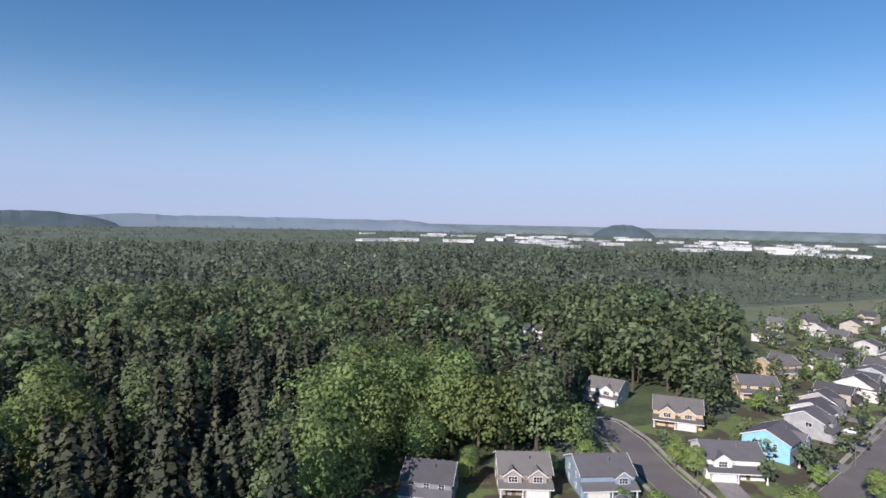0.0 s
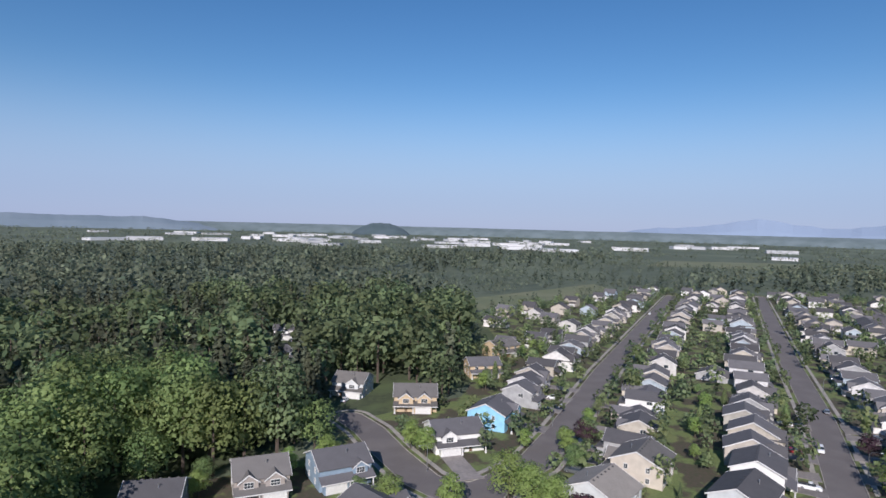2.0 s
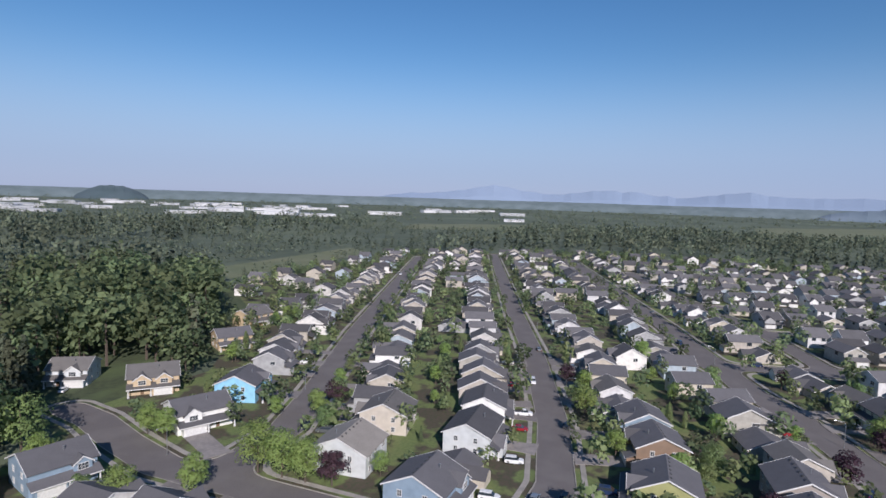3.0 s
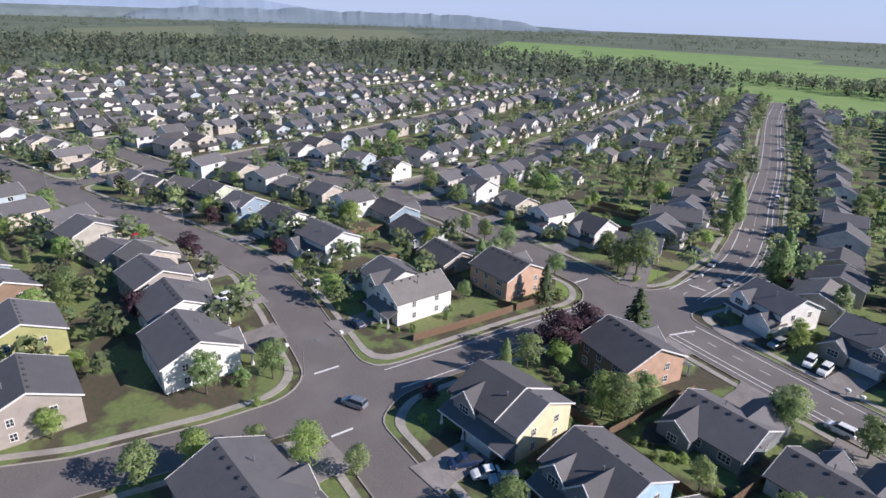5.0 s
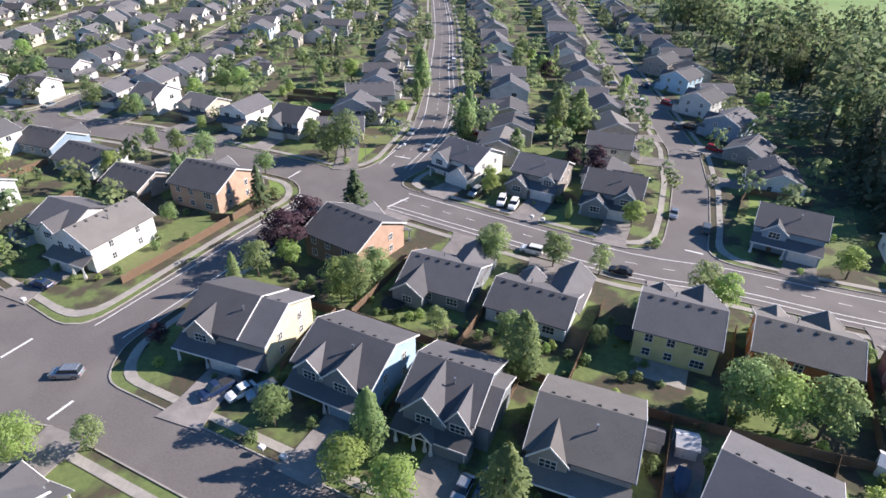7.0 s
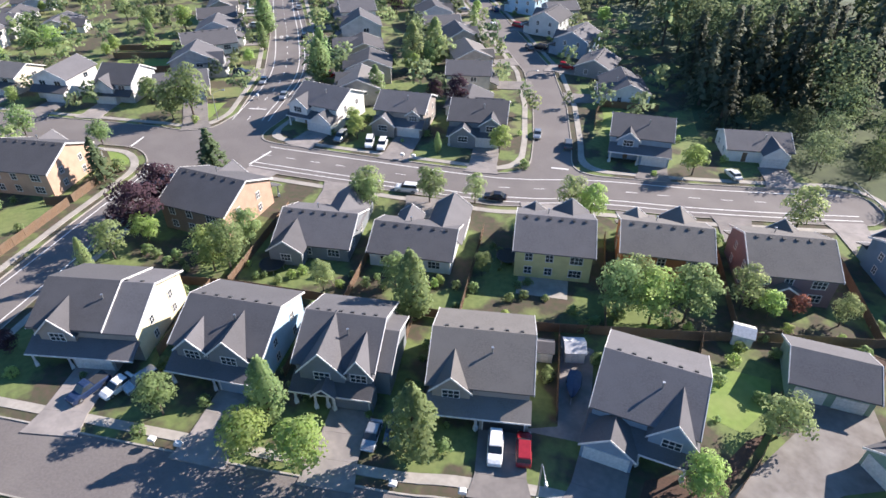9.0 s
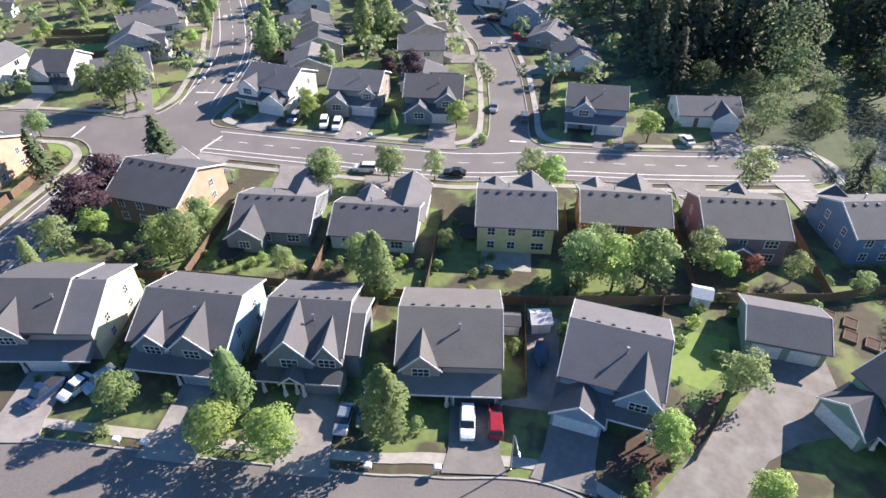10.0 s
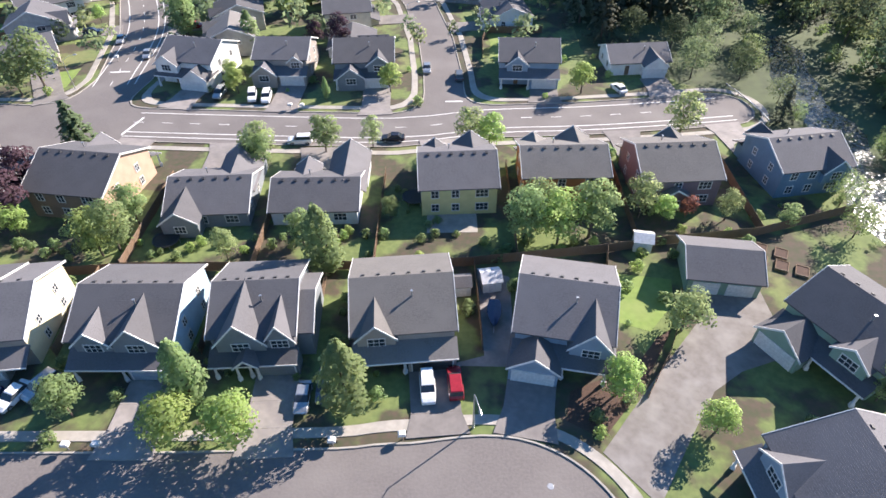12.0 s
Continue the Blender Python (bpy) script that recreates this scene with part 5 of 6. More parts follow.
for i in range(12000):
    if i % 4:
        x, y = rng.uniform(-250, 95), rng.uniform(-370, -105)
    else:
        x, y = rng.uniform(32, 165), rng.uniform(55, 260)
    if not woods_at(x, y) or clearing(x, y) or not free_of_homes(x, y, 11.5) or not spaced(x, y, 7.6 if y < 0 else 6.6):
        continue
    mix = noise.noise(Vector((x * 0.02, y * 0.02, 1))) * 1.5 + rng.uniform(-0.22, 0.22) + (0 if y < 0 else 0.4 if y < 170 else -0.3) + (stand(x, y) - 0.04 if y < 0 else 0)
    h = rng.uniform(14, 29) * (0.8 if 83 < x < 126 and 58 < y < 172 else 1) * (0.5 if 0 < y < 140 and x < 78 else 0.85 if y > 0 else 1)
    if y < 0 and open_lot(x, y, h):
        continue
    if 60 < y < 152 and x < creek(y) + 4:
        if rng.random() < 0.3:
            continue
        h *= 0.7
    if math.hypot(x - 9, y + 15) > 212:
        (mid_con if mix > 0.06 else mid_dec).append((x, y, h, rng.uniform(0.9, 1.25)))
    elif mix > 0.06:
        near_con.append((x, y, h * 1.18, rng.uniform(1.0, 1.3) + (0.3 if y > 0 else 0)))
    else:
        (near_bri if mix < -0.16 and y < 0 else near_dec).append((x, y, h * 0.95, rng.uniform(0.78, 1.1) if y < 0 else rng.uniform(1.0, 1.4)))
for i in range(10500):
    a = rng.uniform(radians(70), radians(290))
    r = 250 + 1050 * rng.random() ** 1.2
    x, y = r * math.cos(a), r * math.sin(a)
    if not woods_at(x, y) or (x > 320 and y < 200) or not free_of_homes(x, y, 12):
        continue
    if -250 < x < 95 and -370 < y < -100 or (30 < x < 165 and 55 < y < 260):
        continue
    if not spaced(x, y, 6.5 if r < 600 else 7.9):
        continue
    mix = noise.noise(Vector((x * 0.010, y * 0.010, 3))) + rng.uniform(-0.3, 0.3)
    h, w = rng.uniform(13, 25), rng.uniform(1.0, 1.4)
    if x < -330 and -620 < y < -300:
        h, w = h * 0.5, w * 2.2
    if math.hypot(x, y) < 470:
        (mid_con if mix > 0.1 else mid_dec).append((x, y, h, w))
    else:
        (far_con if mix > 0.1 else far_dec).append((x, y, h, w))
for i in range(6500):
    a, r = rng.uniform(radians(95), radians(295)), 1250 + 2850 * rng.random() ** 1.3
    if any(inside(r * math.cos(a), r * math.sin(a), f) for f in FIELDS):
        continue
    if noise.noise(Vector((r * math.cos(a) * 0.004, r * math.sin(a) * 0.004, 5))) > -0.12:
        plain_woods.append((r * math.cos(a), r * math.sin(a), rng.uniform(8, 17), rng.uniform(1.5, 4.0)))
for i in range(14000):
    x, y = rng.uniform(-730, 30), rng.uniform(-320, 570)
    if not inside(x, y, SUBURB) or (x > -105 and -150 < y < 135) or any(inside(x, y, f) for f in FIELDS):
        continue
    if any(inside(x, y, q) for q in LAWNS) or not free_of_homes(x, y, 7.6) or edge(x, y) < 0.8 or not spaced(x, y, 4.4):
        continue
    (yard_trees if rng.random() < 0.62 else yard_bright).append((x, y, rng.uniform(4.0, 9.5), rng.uniform(0.85, 1.25)))
    if len(yard_trees) + len(yard_bright) > 2400:
        break
for i in range(460):
    u = rng.random()
    x, y = -420 + 640 * u + rng.uniform(-8, 8), 750 - 60 * u + rng.uniform(-38, 38)
    (far_con if rng.random() < 0.3 else far_dec).append((x, y, rng.uniform(9, 18), rng.uniform(1.0, 1.4)))
for i in range(60):
    u = rng.random()
    x, y = 24 - 75 * u + rng.uniform(-7, 7), 262 + 190 * u + rng.uniform(-9, 9)
    if free_of_homes(x, y, 9):
        near_dec.append((x + 6, y, rng.uniform(7, 13), rng.uniform(1.0, 1.4)))
for i in range(12):
    y = rng.uniform(62, 136)
    x = creek(y) + rng.choice([-1, 1]) * rng.uniform(5.5, 10)
    near_bri.append((x, y, rng.uniform(3.0, 6.5), rng.uniform(1.0, 1.5)))
under = []
for i in range(150):
    x, y = rng.uniform(87, 128), rng.uniform(62, 170)
    under.append((x, y, rng.uniform(1.5, 5.0), rng.uniform(1.2, 1.9)))
wood("undergrowth", under, "round", LEAF_WOODBRIGHT, 240, 0.06, "green undergrowth on the far bank of the creek")
wood("conifer_wood", near_con, "conifer", LEAF_FIR, 1050, 0.025, "dense dark conifer trees of the wood")
wood("leafy_wood", near_dec, "broad", LEAF_WOOD, 1500, 0.0228, "dense green broadleaved trees of the wood")
wood("bright_wood", near_bri, "broad", LEAF_WOODBRIGHT, 1700, 0.021, "bright green broadleaved trees of the wood")
wood("middle_conifer_wood", mid_con, "conifer", LEAF_FIR, 170, 0.042, "dark conifers beyond the near wood")
wood("middle_leafy_wood", mid_dec, "broad", LEAF_WOOD, 180, 0.052, "green broadleaved trees beyond the near wood")
wood("far_conifer_wood", far_con, "conifer", LEAF_FARCON_HAZE, 40, 0.085, "dark conifers of the distant woods, haze in their colour")
wood("far_leafy_wood", far_dec, "broad", LEAF_FAR_HAZE, 42, 0.095, "broadleaved trees of the distant woods, green greyed by painted haze")
wood("plain_wood", plain_woods, "broad", LEAF_FAR_HAZE, 24, 0.15, "bands of trees across the far plain, haze in their colour")
wood("yard_trees", yard_trees, "round", LEAF_YARD, 80, 0.082, "small green trees in the far gardens")
wood("bright_yard_trees", yard_bright, "round", LEAF_YARDBRIGHT, 80, 0.082, "bright green trees in the far gardens")

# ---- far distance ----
# The haze of distance is mixed into these four base colours as blue-grey.
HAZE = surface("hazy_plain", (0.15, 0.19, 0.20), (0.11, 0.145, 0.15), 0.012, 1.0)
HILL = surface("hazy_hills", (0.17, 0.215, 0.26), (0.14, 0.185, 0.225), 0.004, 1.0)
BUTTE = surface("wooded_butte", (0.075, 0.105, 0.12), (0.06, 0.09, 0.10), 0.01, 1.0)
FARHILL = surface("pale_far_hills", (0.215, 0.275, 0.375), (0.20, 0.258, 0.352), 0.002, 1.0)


def ridge_line(name, mat, r, yaw0, yaw1, height, rough, label, seed, blunt=6, power=0.5):
    """A rounded bank of ground along an arc, for hills and the far plain."""
    v, f, n = [], [], 90
    for i in range(n + 1):
        a = radians(yaw0 + (yaw1 - yaw0) * i / n)
        end = min(1.0, blunt * i / n, blunt * (n - i) / n)
        h = (height + rough * (noise.noise(Vector((i * 0.12, seed, 0))) + 0.4 * noise.noise(Vector((i * 0.5, seed, 2))))) * end**power
        for rr, k in ((r - 160, 0.0), (r - 90, 0.55), (r, 1.0), (r + 160, 0.0)):
            v.append((-math.sin(a) * rr, math.cos(a) * rr, h * k))
    for i in range(n):
        for k in range(3):
            q = 4 * i + k
            f.append((q, q + 4, q + 5, q + 1))
    tagged(new(name, mesh_of(name, v, f, mat)), label, "hills", kind="structure")


# A bank in place of the remote plain, its haze painted on.
ridge_line("backdrop_hills", HAZE, 4300, 40, 215, 58, 5, "low bank standing in for the far plain, haze in its colour", 1)
ridge_line("backdrop_far_hills", FARHILL, 4600, 62, 122, 138, 46, "far mountains with pale blue haze in their colour", 7)
ridge_line("backdrop_low_hills", HILL, 4250, 158, 196, 78, 14, "low hills beyond the plain, haze in their colour", 21)
ridge_line("backdrop_wooded_hills", BUTTE, 3900, 189, 216, 82, 9, "low wooded hills beyond the plain, haze-blue in colour", 4)
ridge_line("butte", BUTTE, 3900, 140.6, 146.2, 76, 5, "small wooded butte rising from the plain, haze-blue in colour", 9, 2.8, 0.6)
ridge_line("backdrop_right_hills", HILL, 4200, 46, 82, 82, 30, "hills with a rounded top, blue-grey haze in their colour", 12)

WAREHOUSE = plain("white_cladding", (0.62, 0.62, 0.63), 0.6)
WAREGREY = plain("grey_cladding", (0.42, 0.43, 0.45), 0.6)
for i in range(66):
    yaw = radians(rng.uniform(104, 168) if i < 40 else rng.uniform(126, 158))
    r = rng.uniform(1700, 3300)
    w, d, h = rng.uniform(25, 130), rng.uniform(25, 60), rng.uniform(5, 10)
    x, y = -math.sin(yaw) * r, math.cos(yaw) * r
    t_ = thing("warehouse", pose(x, y, 0, 0, 0, math.degrees(yaw) + rng.uniform(-30, 30)), "long low white industrial building on the plain", "warehouse", "warehouses of the plain")
    part("wall", Build().box(-w / 2, w / 2, -d / 2, d / 2, 0, h), WAREHOUSE if rng.random() < 0.8 else WAREGREY, t_)
    part("roof", Build().box(-w / 2 - 0.5, w / 2 + 0.5, -d / 2 - 0.5, d / 2 + 0.5, h, h + 1.2), WAREHOUSE if rng.random() < 0.6 else WAREGREY, t_)

# ---- road paint ----


def stripe(pts, width, z=0.034, dash=None):
    """Painted line along points, or dashes of (paint, gap)."""
    b = Build()
    pos = 0.0
    for (ax, ay), (bx, by) in zip(pts, pts[1:]):
        L = math.hypot(bx - ax, by - ay)
        ux, uy = (bx - ax) / L, (by - ay) / L
        s = 0.0
        while s < L:
            e = min(L, s + (dash[0] if dash else L))
            px, py = -uy * width / 2, ux * width / 2
            q = [(ax + ux * s, ay + uy * s), (ax + ux * e, ay + uy * e)]
            b.poly([(q[0][0] - px, q[0][1] - py, z), (q[1][0] - px, q[1][1] - py, z), (q[1][0] + px, q[1][1] + py, z), (q[0][0] + px, q[0][1] + py, z)])
            s = e + (dash[1] if dash else 0)
    return b


def offset(line, o):
    """A line moved o metres to its left."""
    out = []
    for i, (x, y) in enumerate(line):
        a, b = line[max(i - 1, 0)], line[min(i + 1, len(line) - 1)]
        L = math.hypot(b[0] - a[0], b[1] - a[1])
        out.append((x - (b[1] - a[1]) / L * o, y + (b[0] - a[0]) / L * o))
    return out


def fine(line, step=6.0):
    """The line through the same points with rounded bends."""
    p = [Vector(q) for q in line]
    p = [2 * p[0] - p[1]] + p + [2 * p[-1] - p[-2]]
    out = []
    for i in range(1, len(p) - 2):
        n = max(1, int((p[i + 1] - p[i]).length / step))
        for k in range(n):
            u = k / n
            q = 0.5 * ((2 * p[i]) + (p[i + 1] - p[i - 1]) * u + (2 * p[i - 1] - 5 * p[i] + 4 * p[i + 1] - p[i + 2]) * u * u + (3 * p[i] - p[i - 1] - 3 * p[i + 1] + p[i + 2]) * u**3)
            out.append((q.x, q.y))
    return out + [tuple(p[-2])]


def painted(b, label):
    tagged(new("road_marking", b.mesh("road_marking", LINE)), label, "road marking", "road markings", "structure")


EASTM = fine([(-62, 105), (-38, 103), (-9, 101.2), (10, 104), (28, 104.5), (46, 106), (58, 107.4)])
NORTHM = fine([(-72.5, 122), (-76.5, 153), (-90, 187), (-105.5, 219.5), (-141, 296), (-216, 445), (-262, 545)])
CROSS = fine([(-80.2, 42), (-79.6, 60), (-79.3, 75), (-78.6, 94)])
for line in (EASTM, NORTHM):
    for o in (4.5, -4.5, -2.9, 0.8):
        painted(stripe(offset(line, o), 0.2 if abs(o) > 2 else 0.14, dash=None if abs(o) > 2 else (2.2, 9.0)), "worn white line along the main road")
for o in (3.3, -3.3):
    painted(stripe(offset(CROSS, o), 0.2), "white edge line of the cross street")
for a, b_ in (((-84.5, 96.5), (-79.5, 96.5)), ((-92.5, 103.5), (-92.5, 108.4)), ((-89.3, 30.5), (-89.3, 35.5)), ((-71.5, 25.6), (-71.5, 29.4)), ((1.0, 112.2), (4.6, 112.2)), ((-62.5, 101.0), (-60.5, 107.5)), ((-76.0, 128.5), (-71.5, 128.8)), ((-117.0, -107.0), (-117.0, -112.0))):
    painted(stripe([a, b_], 0.45, 0.038), "white stop line at the junction")

ux, uy = 0.38, -0.92
mark = Build()
diamond = [(0.0, 1.6), (0.75, 0.0), (0.0, -1.6), (-0.75, 0.0)]
for (a0, b0), (a1, b1) in zip(diamond, diamond[1:] + diamond[:1]):
    q = [(a0, b0), (a1, b1), (a1 * 0.62, b1 * 0.62), (a0 * 0.62, b0 * 0.62)]
    mark.poly([(-92.4 - a * uy + b * ux, 185.8 + a * ux + b * uy, 0.04) for a, b in q])
for side in (-1, 1):
    for sgn in (-1, 1):
        q = [(side * 2.5, 0.0), (side * 1.75, sgn * 1.2), (side * 1.55, sgn * 1.0), (side * 2.15, 0.0)]
        mark.poly([(-92.4 - a * uy + b * ux, 185.8 + a * ux + b * uy, 0.04) for a, b in q])
painted(mark, "white diamond and chevrons painted on the road")

# ---- cars ----
CARPAINT = {
    "white": plain("white_car_paint", (0.78, 0.78, 0.77), 0.25),
    "silver": plain("silver_car_paint", (0.42, 0.44, 0.46), 0.25, 0.6),
    "red": plain("dark_red_car_paint", (0.28, 0.02, 0.03), 0.25),
    "blue": plain("blue_car_paint", (0.022, 0.040, 0.095), 0.25),
    "black": plain("black_car_paint", (0.02, 0.02, 0.024), 0.25),
    "grey": plain("grey_car_paint", (0.16, 0.17, 0.18), 0.25, 0.4),
}


def loft(b, rings):
    """A closed skin over rings of equal count, capped at both ends."""
    n, k = len(b.v), len(rings[0])
    for r in rings:
        b.v += [tuple(p) for p in r]
    for i in range(len(rings) - 1):
        for j in range(k):
            q = (j + 1) % k
            b.f.append((n + i * k + j, n + i * k + q, n + (i + 1) * k + q, n + (i + 1) * k + j))
    b.f.append(tuple(n + j for j in reversed(range(k))))
    b.f.append(tuple(n + (len(rings) - 1) * k + j for j in range(k)))
    return b


WHEEL = {}


def make_car(colour, kind):
    """A parked car, nose to +y: body, glasshouse, roof, lamps and wheels."""
    tall = {"car": 1.45, "suv": 1.75, "pickup": 1.8}[kind]
    L, W = {"car": 4.5, "suv": 4.7, "pickup": 5.4}[kind], 1.82
    belt = 0.92 if kind == "car" else 1.1
    lab = {"car": "parked %s saloon car", "suv": "parked %s estate car with tall roof", "pickup": "parked %s pickup truck"}[kind] % colour
    c = thing("car", Matrix(), lab, "car", "parked cars")

    def ring(y, w, z0, z1, r=0.12):
        return [(-w / 2, y, z0), (w / 2, y, z0), (w / 2, y, z1 - r), (w / 2 - r, y, z1), (-w / 2 + r, y, z1), (-w / 2, y, z1 - r)]

    hood = belt - 0.08
    rings = [ring(-L / 2, W * 0.86, 0.38, belt - 0.22), ring(-L / 2 + 0.15, W * 0.96, 0.28, belt - 0.02), ring(-L / 4, W, 0.22, belt), ring(L / 5, W, 0.22, belt), ring(L / 2 - 0.5, W * 0.97, 0.24, hood), ring(L / 2 - 0.08, W * 0.88, 0.3, hood - 0.2), ring(L / 2, W * 0.78, 0.36, hood - 0.3)]
    body = part("body", loft(Build(), rings), CARPAINT[colour], c)
    y0, y1 = {"car": (-L / 2 + 0.55, L / 2 - 1.25), "suv": (-L / 2 + 0.12, L / 2 - 1.2), "pickup": (-0.5, L / 2 - 1.35)}[kind]
    k0, k1 = (0.55, 0.75) if kind == "car" else (0.25, 0.7)
    glass = loft(Build(), [[(-W * 0.46, y0, belt - 0.02), (W * 0.46, y0, belt - 0.02), (W * 0.46, y1, belt - 0.02), (-W * 0.46, y1, belt - 0.02)], [(-W * 0.385, y0 + k0, tall - 0.05), (W * 0.385, y0 + k0, tall - 0.05), (W * 0.385, y1 - k1, tall - 0.05), (-W * 0.385, y1 - k1, tall - 0.05)]])
    part("glasshouse", glass, GLASSY, c)
    part("roof", loft(Build(), [[(-W * 0.40, y0 + k0 - 0.06, tall - 0.08), (W * 0.40, y0 + k0 - 0.06, tall - 0.08), (W * 0.40, y1 - k1 + 0.06, tall - 0.08), (-W * 0.40, y1 - k1 + 0.06, tall - 0.08)], [(-W * 0.36, y0 + k0 + 0.05, tall), (W * 0.36, y0 + k0 + 0.05, tall), (W * 0.36, y1 - k1 - 0.08, tall), (-W * 0.36, y1 - k1 - 0.08, tall)]]), CARPAINT[colour], c)
    if kind == "pickup":
        part("bed", Build().box(-W * 0.42, W * 0.42, -L / 2 + 0.15, -0.6, belt - 0.35, belt + 0.015), DARKMETAL_AND_SHADE, c)
    for sx in (-1, 1):
        part("headlight", Build().box(sx * W * 0.36 - 0.16, sx * W * 0.36 + 0.16, L / 2 - 0.22, L / 2 - 0.04, hood - 0.34, hood - 0.2), METAL, c)
        part("tail_light", Build().box(sx * W * 0.38 - 0.12, sx * W * 0.38 + 0.12, -L / 2 - 0.02, -L / 2 + 0.1, belt - 0.4, belt - 0.24), CARPAINT["red"], c)
        for y in (-L * 0.3, L * 0.31):
            if "tyre" not in WHEEL:
                WHEEL["tyre"] = Build().tube([(-0.11, 0, 0), (-0.1, 0, 0), (0.1, 0, 0), (0.11, 0, 0)], [0.27, 0.33, 0.33, 0.27], 14).mesh("wheel", RUBBER)
                WHEEL["rim"] = Build().tube([(0.0, 0, 0), (0.125, 0, 0)], [0.2, 0.19], 10).mesh("rim", METAL)
            wh = part("wheel", WHEEL["tyre"], None, c, at=pose(sx * (W / 2 - 0.1), y, 0.33, 0, 0, 0 if sx > 0 else 180))
            part("rim", WHEEL["rim"], None, wh)
    return c


CARS = {}


def car(colour, kind, x, y, heading, z=0.02):
    """A car whose nose points heading degrees from +y, anticlockwise."""
    key = (colour, kind)
    m = pose(x, y, z, 0, 0, heading)
    if key not in CARS:
        CARS[key] = make_car(*key)
        CARS[key].matrix_basis = m
        return CARS[key]
    return copy_thing(CARS[key], m)


UP = 0.165
car("white", "suv", -2.1, 41.0, 184, UP)
car("red", "suv", 1.2, 41.5, 4, UP)
car("silver", "car", -16.8, 39.9, 180, UP)
car("grey", "suv", -14.4, 41.3, 180, UP)
car("white", "car", -51.4, 40.7, 160, UP)
car("silver", "suv", -48.7, 42.0, 152, UP)
car("blue", "pickup", -54.8, 39.6, 160, UP)
car("white", "suv", -26.8, 97.0, 92)
car("black", "car", -9.2, 97.4, 90)
car("silver", "suv", -47.2, 116.2, 175, 0.17)
car("white", "suv", -39.9, 114.7, 190, 0.17)
car("white", "suv", -36.8, 114.2, 185, 0.17)
car("white", "car", 38.0, 115.6, 20, 0.17)
car("silver", "car", -3.0, 127.0, 180)
car("grey", "suv", 4.2, 123.0, 0)
car("silver", "car", -70.3, 137.0, 190)
car("silver", "suv", -76.8, 32.4, 118)
car("blue", "car", -101.4, 45.4, 100, 0.17)
car("white", "car", -125.9, 47.0, 70, 0.17)
car("black", "suv", -102.7, 25.6, 180, 0.17)
car("white", "suv", -128.4, 25.4, 185, 0.17)
car("white", "pickup", -124.8, 24.8, 185, 0.17)
car("blue", "car", -152.3, 29.4, 72)
car("white", "pickup", -142.0, 23.8, 190, 0.17)
car("white", "suv", -111.3, -47.2, 10, 0.17)
car("white", "suv", -130.5, -47.6, 15, 0.17)
car("red", "car", -150.9, -52.2, 16, 0.17)
car("white", "pickup", -162.5, -54.6, 18, 0.17)
car("silver", "car", -115.4, -38.4, 90)
car("red", "suv", -111.7, -32.4, 270)
car("black", "suv", -117.2, -32.6, 270)
car("blue", "suv", -97.9, -33.8, 250)
car("blue", "suv", -125.5, -24.6, 5, 0.17)
car("grey", "suv", -159.7, -40.5, 72)
car("white", "pickup", -215.0, 3.6, 70)
car("black", "suv", -159.9, -133.9, 20, 0.17)
car("grey", "car", -143.0, -103.4, 200, 0.17)
car("grey", "suv", -124.3, -98.5, 200, 0.17)
car("red", "car", -187.0, -65.4, 18, 0.17)
car("silver", "car", 6.4, 13.0, 95)
count = 0
for ob, gx_, yf, w in DRIVES:
    p = ob.matrix_basis @ Vector((gx_ + rng.choice([-1.3, 1.3]), yf - 3.6, 0))
    if rng.random() < 0.4 and (p.x < -160 or p.y > 135 or p.y < -160) and count < 46:
        colour, kind = rng.choice([("white", "suv"), ("silver", "car"), ("black", "suv"), ("grey", "suv"), ("blue", "suv"), ("red", "suv"), ("white", "car")])
        car(colour, kind, p.x, p.y, math.degrees(ob.matrix_basis.to_euler().z) + rng.choice([0, 180]), 0.17)
        count += 1
for half, line in ROADS[2:16]:
    for (ax, ay), (bx, by) in zip(line, line[1:]):
        L = math.hypot(bx - ax, by - ay)
        s = rng.uniform(8, 40)
        while s < L and count < 95:
            side = rng.choice([-1, 1])
            o = half - 1.25
            x, y = ax + (bx - ax) / L * s - side * (by - ay) / L * o, ay + (by - ay) / L * s + side * (bx - ax) / L * o
            if (x < -165 or y > 140) and x > -420 and abs(edge(x, y) + 1.25) < 0.5:
                colour, kind = rng.choice([("white", "suv"), ("silver", "car"), ("black", "suv"), ("grey", "suv"), ("blue", "suv"), ("silver", "car")])
                car(colour, kind, x, y, math.degrees(math.atan2(by - ay, bx - ax)) - 90 + (0 if side < 0 else 180))
                count += 1
            s += rng.uniform(22, 60)

# ---- street furniture ----


def street_lamp(x, y, turn):
    """A tapered pole with a bent arm and a flat head."""
    t_ = thing("street_lamp", pose(x, y, 0, 0, 0, turn), "pale metal street lamp with a curved arm", "street lamp", "street lamps")
    part("pole", Build().tube([(0, 0, 0), (0, 0, 0.3), (0, 0, 0.32), (0, 0, 6.6)], [0.16, 0.15, 0.1, 0.065], 8), METAL, t_)
    part("arm", Build().tube([(0, 0, 6.5), (0, -0.5, 6.95), (0, -1.6, 7.25), (0, -2.4, 7.3)], [0.06, 0.05, 0.045, 0.04], 6), METAL, t_)
    part("head", Build().tube([(0, -2.3, 7.3), (0, -2.45, 7.3), (0, -2.9, 7.28), (0, -3.05, 7.27)], [0.07, 0.16, 0.17, 0.05], 8), METAL, t_)


